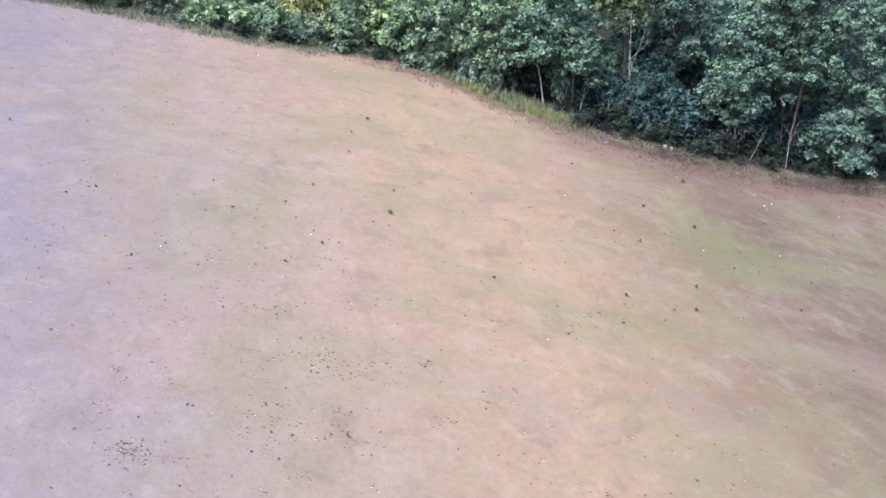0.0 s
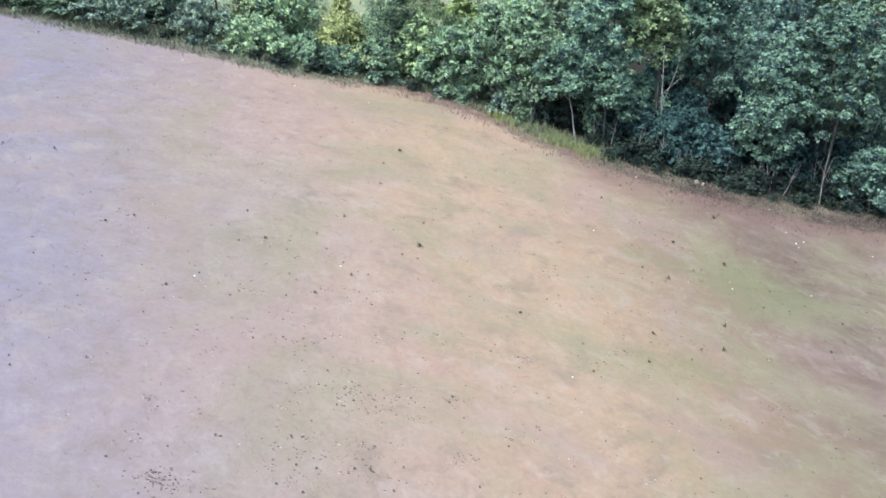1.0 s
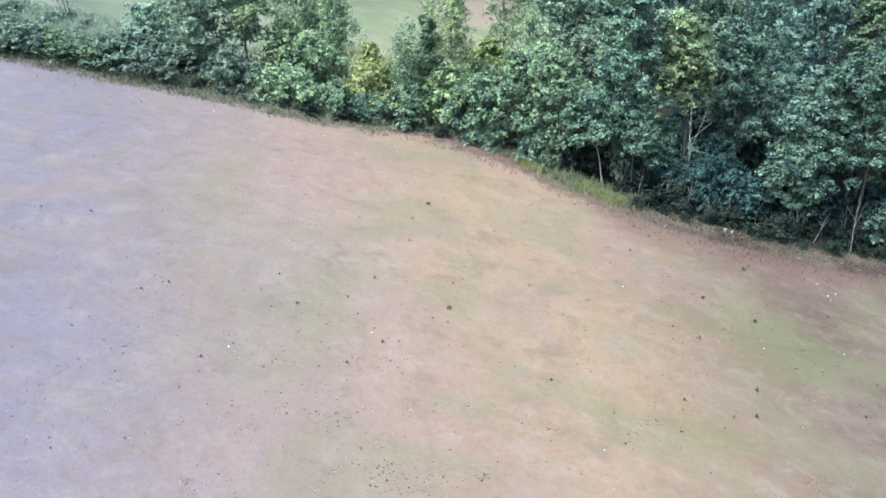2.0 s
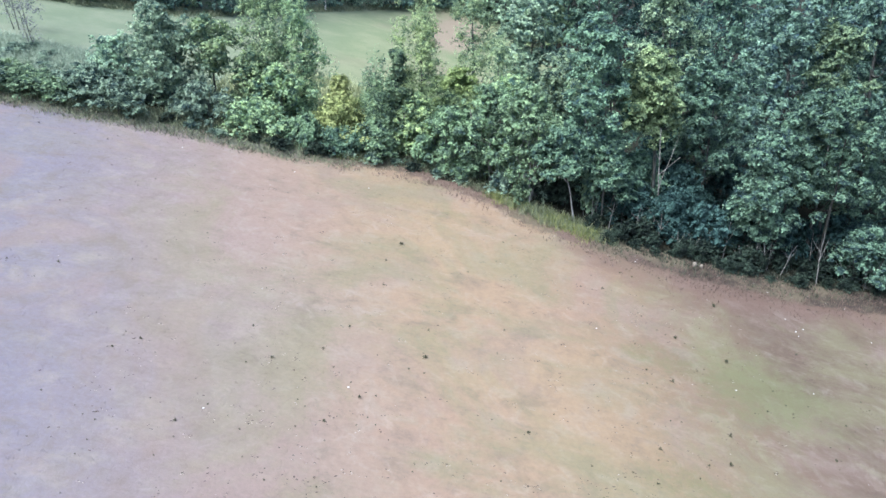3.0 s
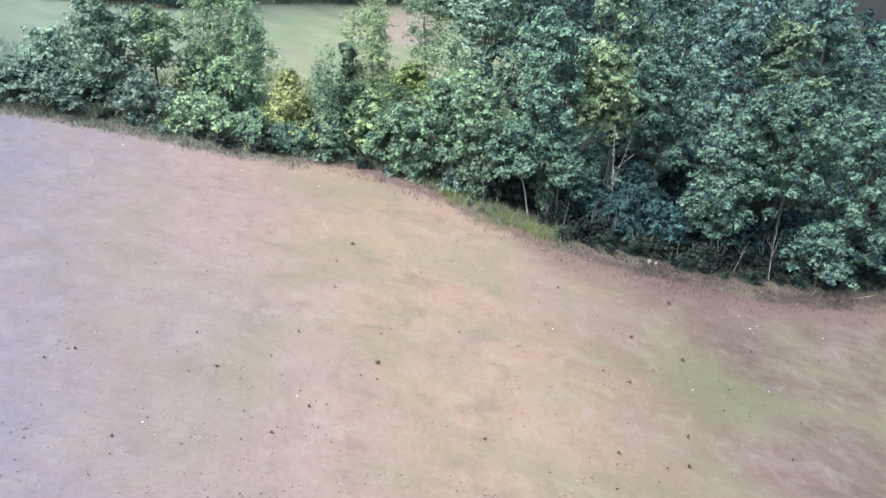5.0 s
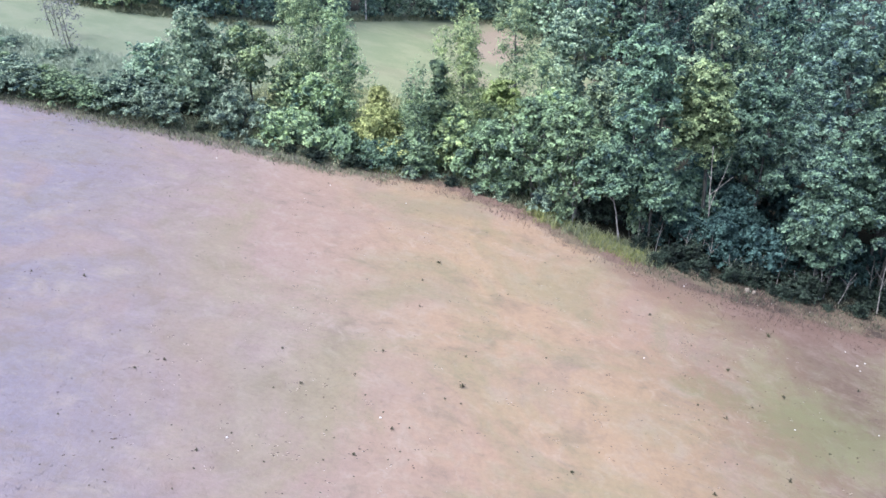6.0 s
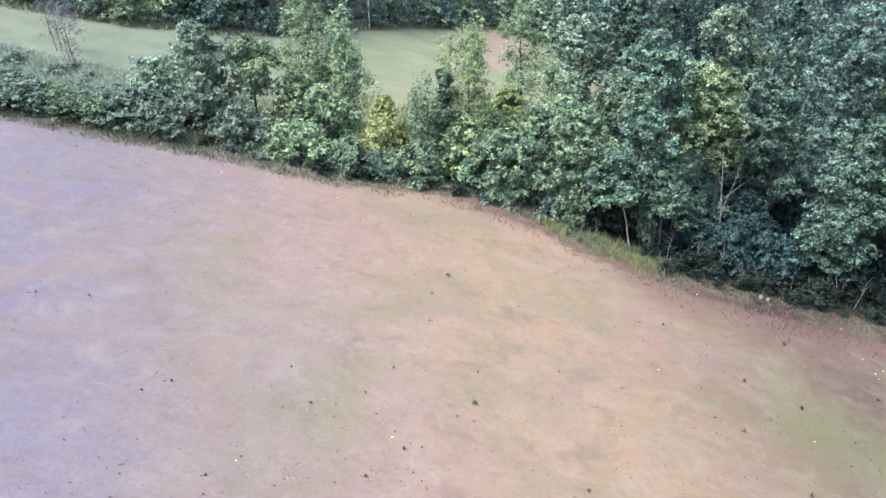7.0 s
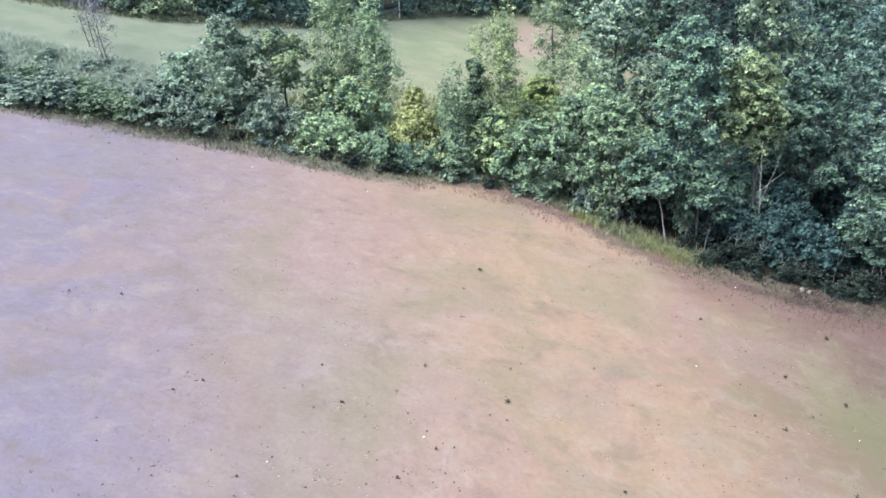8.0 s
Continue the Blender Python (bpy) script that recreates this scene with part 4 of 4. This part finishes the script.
LOW_TUFTS = ((-7.17, 13.75), (-7.46, 13.81), (-4.11, 13.82), (-5.58, 13.87), (-7.74, 14.00), (7.26, 14.28), (5.02, 14.33), (-3.52, 14.37), (-4.44, 14.60), (-0.72, 14.74), (-7.36, 14.76), (-6.51, 14.85), (1.81, 14.88), (-4.84, 14.96), (6.15, 14.97), (-2.70, 14.98), (-0.73, 15.02), (-5.37, 15.13), (-3.41, 15.16), (1.14, 15.19), (5.25, 15.32), (3.58, 15.38), (-1.41, 15.56), (-2.20, 15.78), (-5.94, 15.89), (7.45, 15.95), (-3.42, 15.96), (9.12, 15.96), (-1.80, 15.99), (-3.65, 16.13), (-2.03, 16.17), (-7.73, 16.25), (5.69, 16.43), (-7.15, 16.44))
weed_meshes = [weed_mesh(i) for i in range(9)]
WEEDS = [(p, 0.6) for p in BIG_WEEDS] + [(p, 0.38) for p in SMALL_WEEDS] + [(p, 0.24) for p in NEAR_WEEDS]
WEEDS += [(p, 0.26) for p in MORE_WEEDS] + [(p, 0.28) for p in EDGE_WEEDS] + [(p, 0.19) for p in NEAR_TUFTS] + [(p, 0.21) for p in LOW_TUFTS]
for i, ((x, y), size) in enumerate(WEEDS):
    w = tagged(new("weed", weed_meshes[i % 9]), "dark flat weed rosette in the dry mown grass", "weed", "weeds on the field")
    w.matrix_basis = pose(x, y, height_at(x, y) + 0.005, 0, FALL, 0) @ pose(0, 0, 0, 0, 0, i * 67) @ Matrix.Scale(size * rng.uniform(0.8, 1.05), 4)


def lump_mesh(name, seed, material):
    bm = bmesh.new()
    bmesh.ops.create_icosphere(bm, subdivisions=2, radius=1.0)
    for v in bm.verts:
        v.co *= 1 + 0.35 * noise.noise(v.co * 1.6 + Vector((seed, 0, 0)))
        v.co.z *= 0.6
    me = bpy.data.meshes.new(name)
    bm.to_mesh(me)
    bm.free()
    me.materials.append(material)
    return me


stone_meshes = [lump_mesh("stone", 3.3 * i, STONE) for i in range(3)]
STONES = (
    (10.36, 27.70), (10.54, 26.58), (10.86, 27.22), (10.52, 26.89), (10.01, 22.80), (7.52, 21.81), (-2.69, 17.10), (-5.39, 14.98), (3.53, 23.37), (13.34, 27.60),
    (7.70, 30.60), (-7.80, 29.60), (2.95, 15.10), (-5.00, 29.90), (5.20, 29.40), (-12.00, 29.20),
)
for i, (x, y) in enumerate(STONES):
    s = tagged(new("stone", stone_meshes[i % 3]), "small pale stone lying in the dry grass", "stone", "stones on the field")
    s.matrix_basis = pose(x, y, height_at(x, y) + 0.012, 0, 0, i * 50) @ Matrix.Scale(rng.uniform(0.018, 0.032), 4)

buff_mesh = lump_mesh("stone", 21.0, BUFF)
for x, y, r in ((7.55, 30.45, 0.12), (7.82, 30.5, 0.09)):
    s = tagged(new("boulder", buff_mesh), "buff upright stone at the field edge", "stone", "stones of the field edge")
    s.matrix_basis = pose(x, y, height_at(x, y) + r * 0.5, 0, 20, 40) @ Matrix.Diagonal((r * 0.8, r * 0.8, r * 1.7, 1))
a, b = (16.1, 32.2), (17.0, 32.7)
log = bare("fallen_branch", 71, (a[0], a[1], height_at(*a) + 0.06), ((0.95, 0.5, height_at(*b) - height_at(*a)), (1.2, 0.75, height_at(*b) - height_at(*a) - 0.05)), 0.035, PALE_BARK)
tagged(log, "pale dead branch lying at the field edge", "branch")

# crumbs of dark soil and bits of dead plant, too many to count
bm = bmesh.new()
bmesh.ops.create_icosphere(bm, subdivisions=1, radius=1.0)
cv = np.array([v.co[:] for v in bm.verts])
cf = np.array([[v.index for v in f.verts] for f in bm.faces])
bm.free()
pieces = []
for _ in range(900):
    y = 6 + 25 * rng.random() ** 0.8
    x = rng.uniform(-0.58, 0.58) * (y + 4) + 1.5
    if y > edge(x) or noise.noise((x * 0.6, y * 0.6, 1.0)) < rng.uniform(-0.2, 0.5):
        continue
    for _ in range(int(rng.integers(1, 6))):
        pieces.append((x + rng.normal(0, 0.10), y + rng.normal(0, 0.06), rng.uniform(0.004, 0.015)))
for cx, cy, n, w in ((-3.4, 9.15, 110, 0.5), (-0.9, 12.2, 70, 0.9), (-1.7, 10.5, 50, 0.9), (-2.6, 13.6, 30, 0.7), (-0.6, 10.6, 40, 0.7), (0.6, 13.1, 20, 0.4)):
    pieces += [(cx + a, cy + b * 0.6, rng.uniform(0.004, 0.014)) for a, b in rng.normal(0, w * 0.5, (n, 2))]
for x in rng.uniform(3, 20, 420):
    pieces.append((x, edge(x) + 0.2 - abs(rng.normal(0, 0.75)), rng.uniform(0.008, 0.026)))
# pale flecks set on the near side of dark clods imitate their lit side
flecks = []
clods = [(x, y) for x, y in zip(rng.uniform(-9, 9, 260), rng.uniform(8, 29, 260)) if y < edge(x) - 0.5 and abs(x - 1) < 1 + 0.55 * y]
clods += [(x, y) for x, y in rng.normal((-1.6, 11.6), (2.2, 1.9), (70, 2))]
for x, y in clods:
    n, wide = int(rng.integers(3, 10)), rng.uniform(0.05, 0.16)
    for a, b in rng.normal(0, 1, (n, 2)):
        at = (x + a * wide, y + b * wide * 0.7)
        pieces.append((*at, 0.013 * rng.uniform(0.3, 1.0) ** 1.5))
        if rng.random() < 0.3:
            flecks.append((at[0] + rng.normal(0, 0.03), at[1] - 0.03, rng.uniform(0.006, 0.012)))
for x, y in BIG_WEEDS + SMALL_WEEDS:
    pieces += [(x + a, y + b, rng.uniform(0.005, 0.014)) for a, b in rng.normal(0, 0.13, (5, 2))]


def flake(x, y, s):
    a = rng.uniform(-0.7, 0.7)
    m = np.array(((math.cos(a), -math.sin(a), 0), (math.sin(a), math.cos(a), 0), (0, 0, 1)))
    return (cv * (s * rng.uniform(1.0, 3.2), s * rng.uniform(0.6, 1.1), s * 0.6)) @ m.T + (x, y, height_at(x, y) + s * 0.25), cf


v, f = joined([flake(*p) for p in pieces])
stuff("straw_wisps", "pale flecks added beside the clods as their lit side", "straw", *joined([flake(*p) for p in flecks]), BRIGHT_FLECK)
stuff("soil_crumbs", "dark soil crumbs and dead stalks scattered over the field", "soil", v, f, SOIL)
pieces = []
for _ in range(55):
    y = 7 + 24 * rng.random()
    x = rng.uniform(-0.58, 0.58) * (y + 4) + 1.5
    if y < edge(x):
        pieces.append((x, y, rng.uniform(0.005, 0.013)))
pieces += [(x, edge(x) - 0.3 + rng.normal(0, 0.35), rng.uniform(0.01, 0.024)) for x in rng.uniform(-16, 14, 60)]
v, f = joined([(cv * (s, s, s * 0.6) + (x, y, height_at(x, y) + s * 0.3), cf) for x, y, s in pieces])
stuff("gravel", "pale pebbles scattered over the field", "gravel", v, f, STONE)
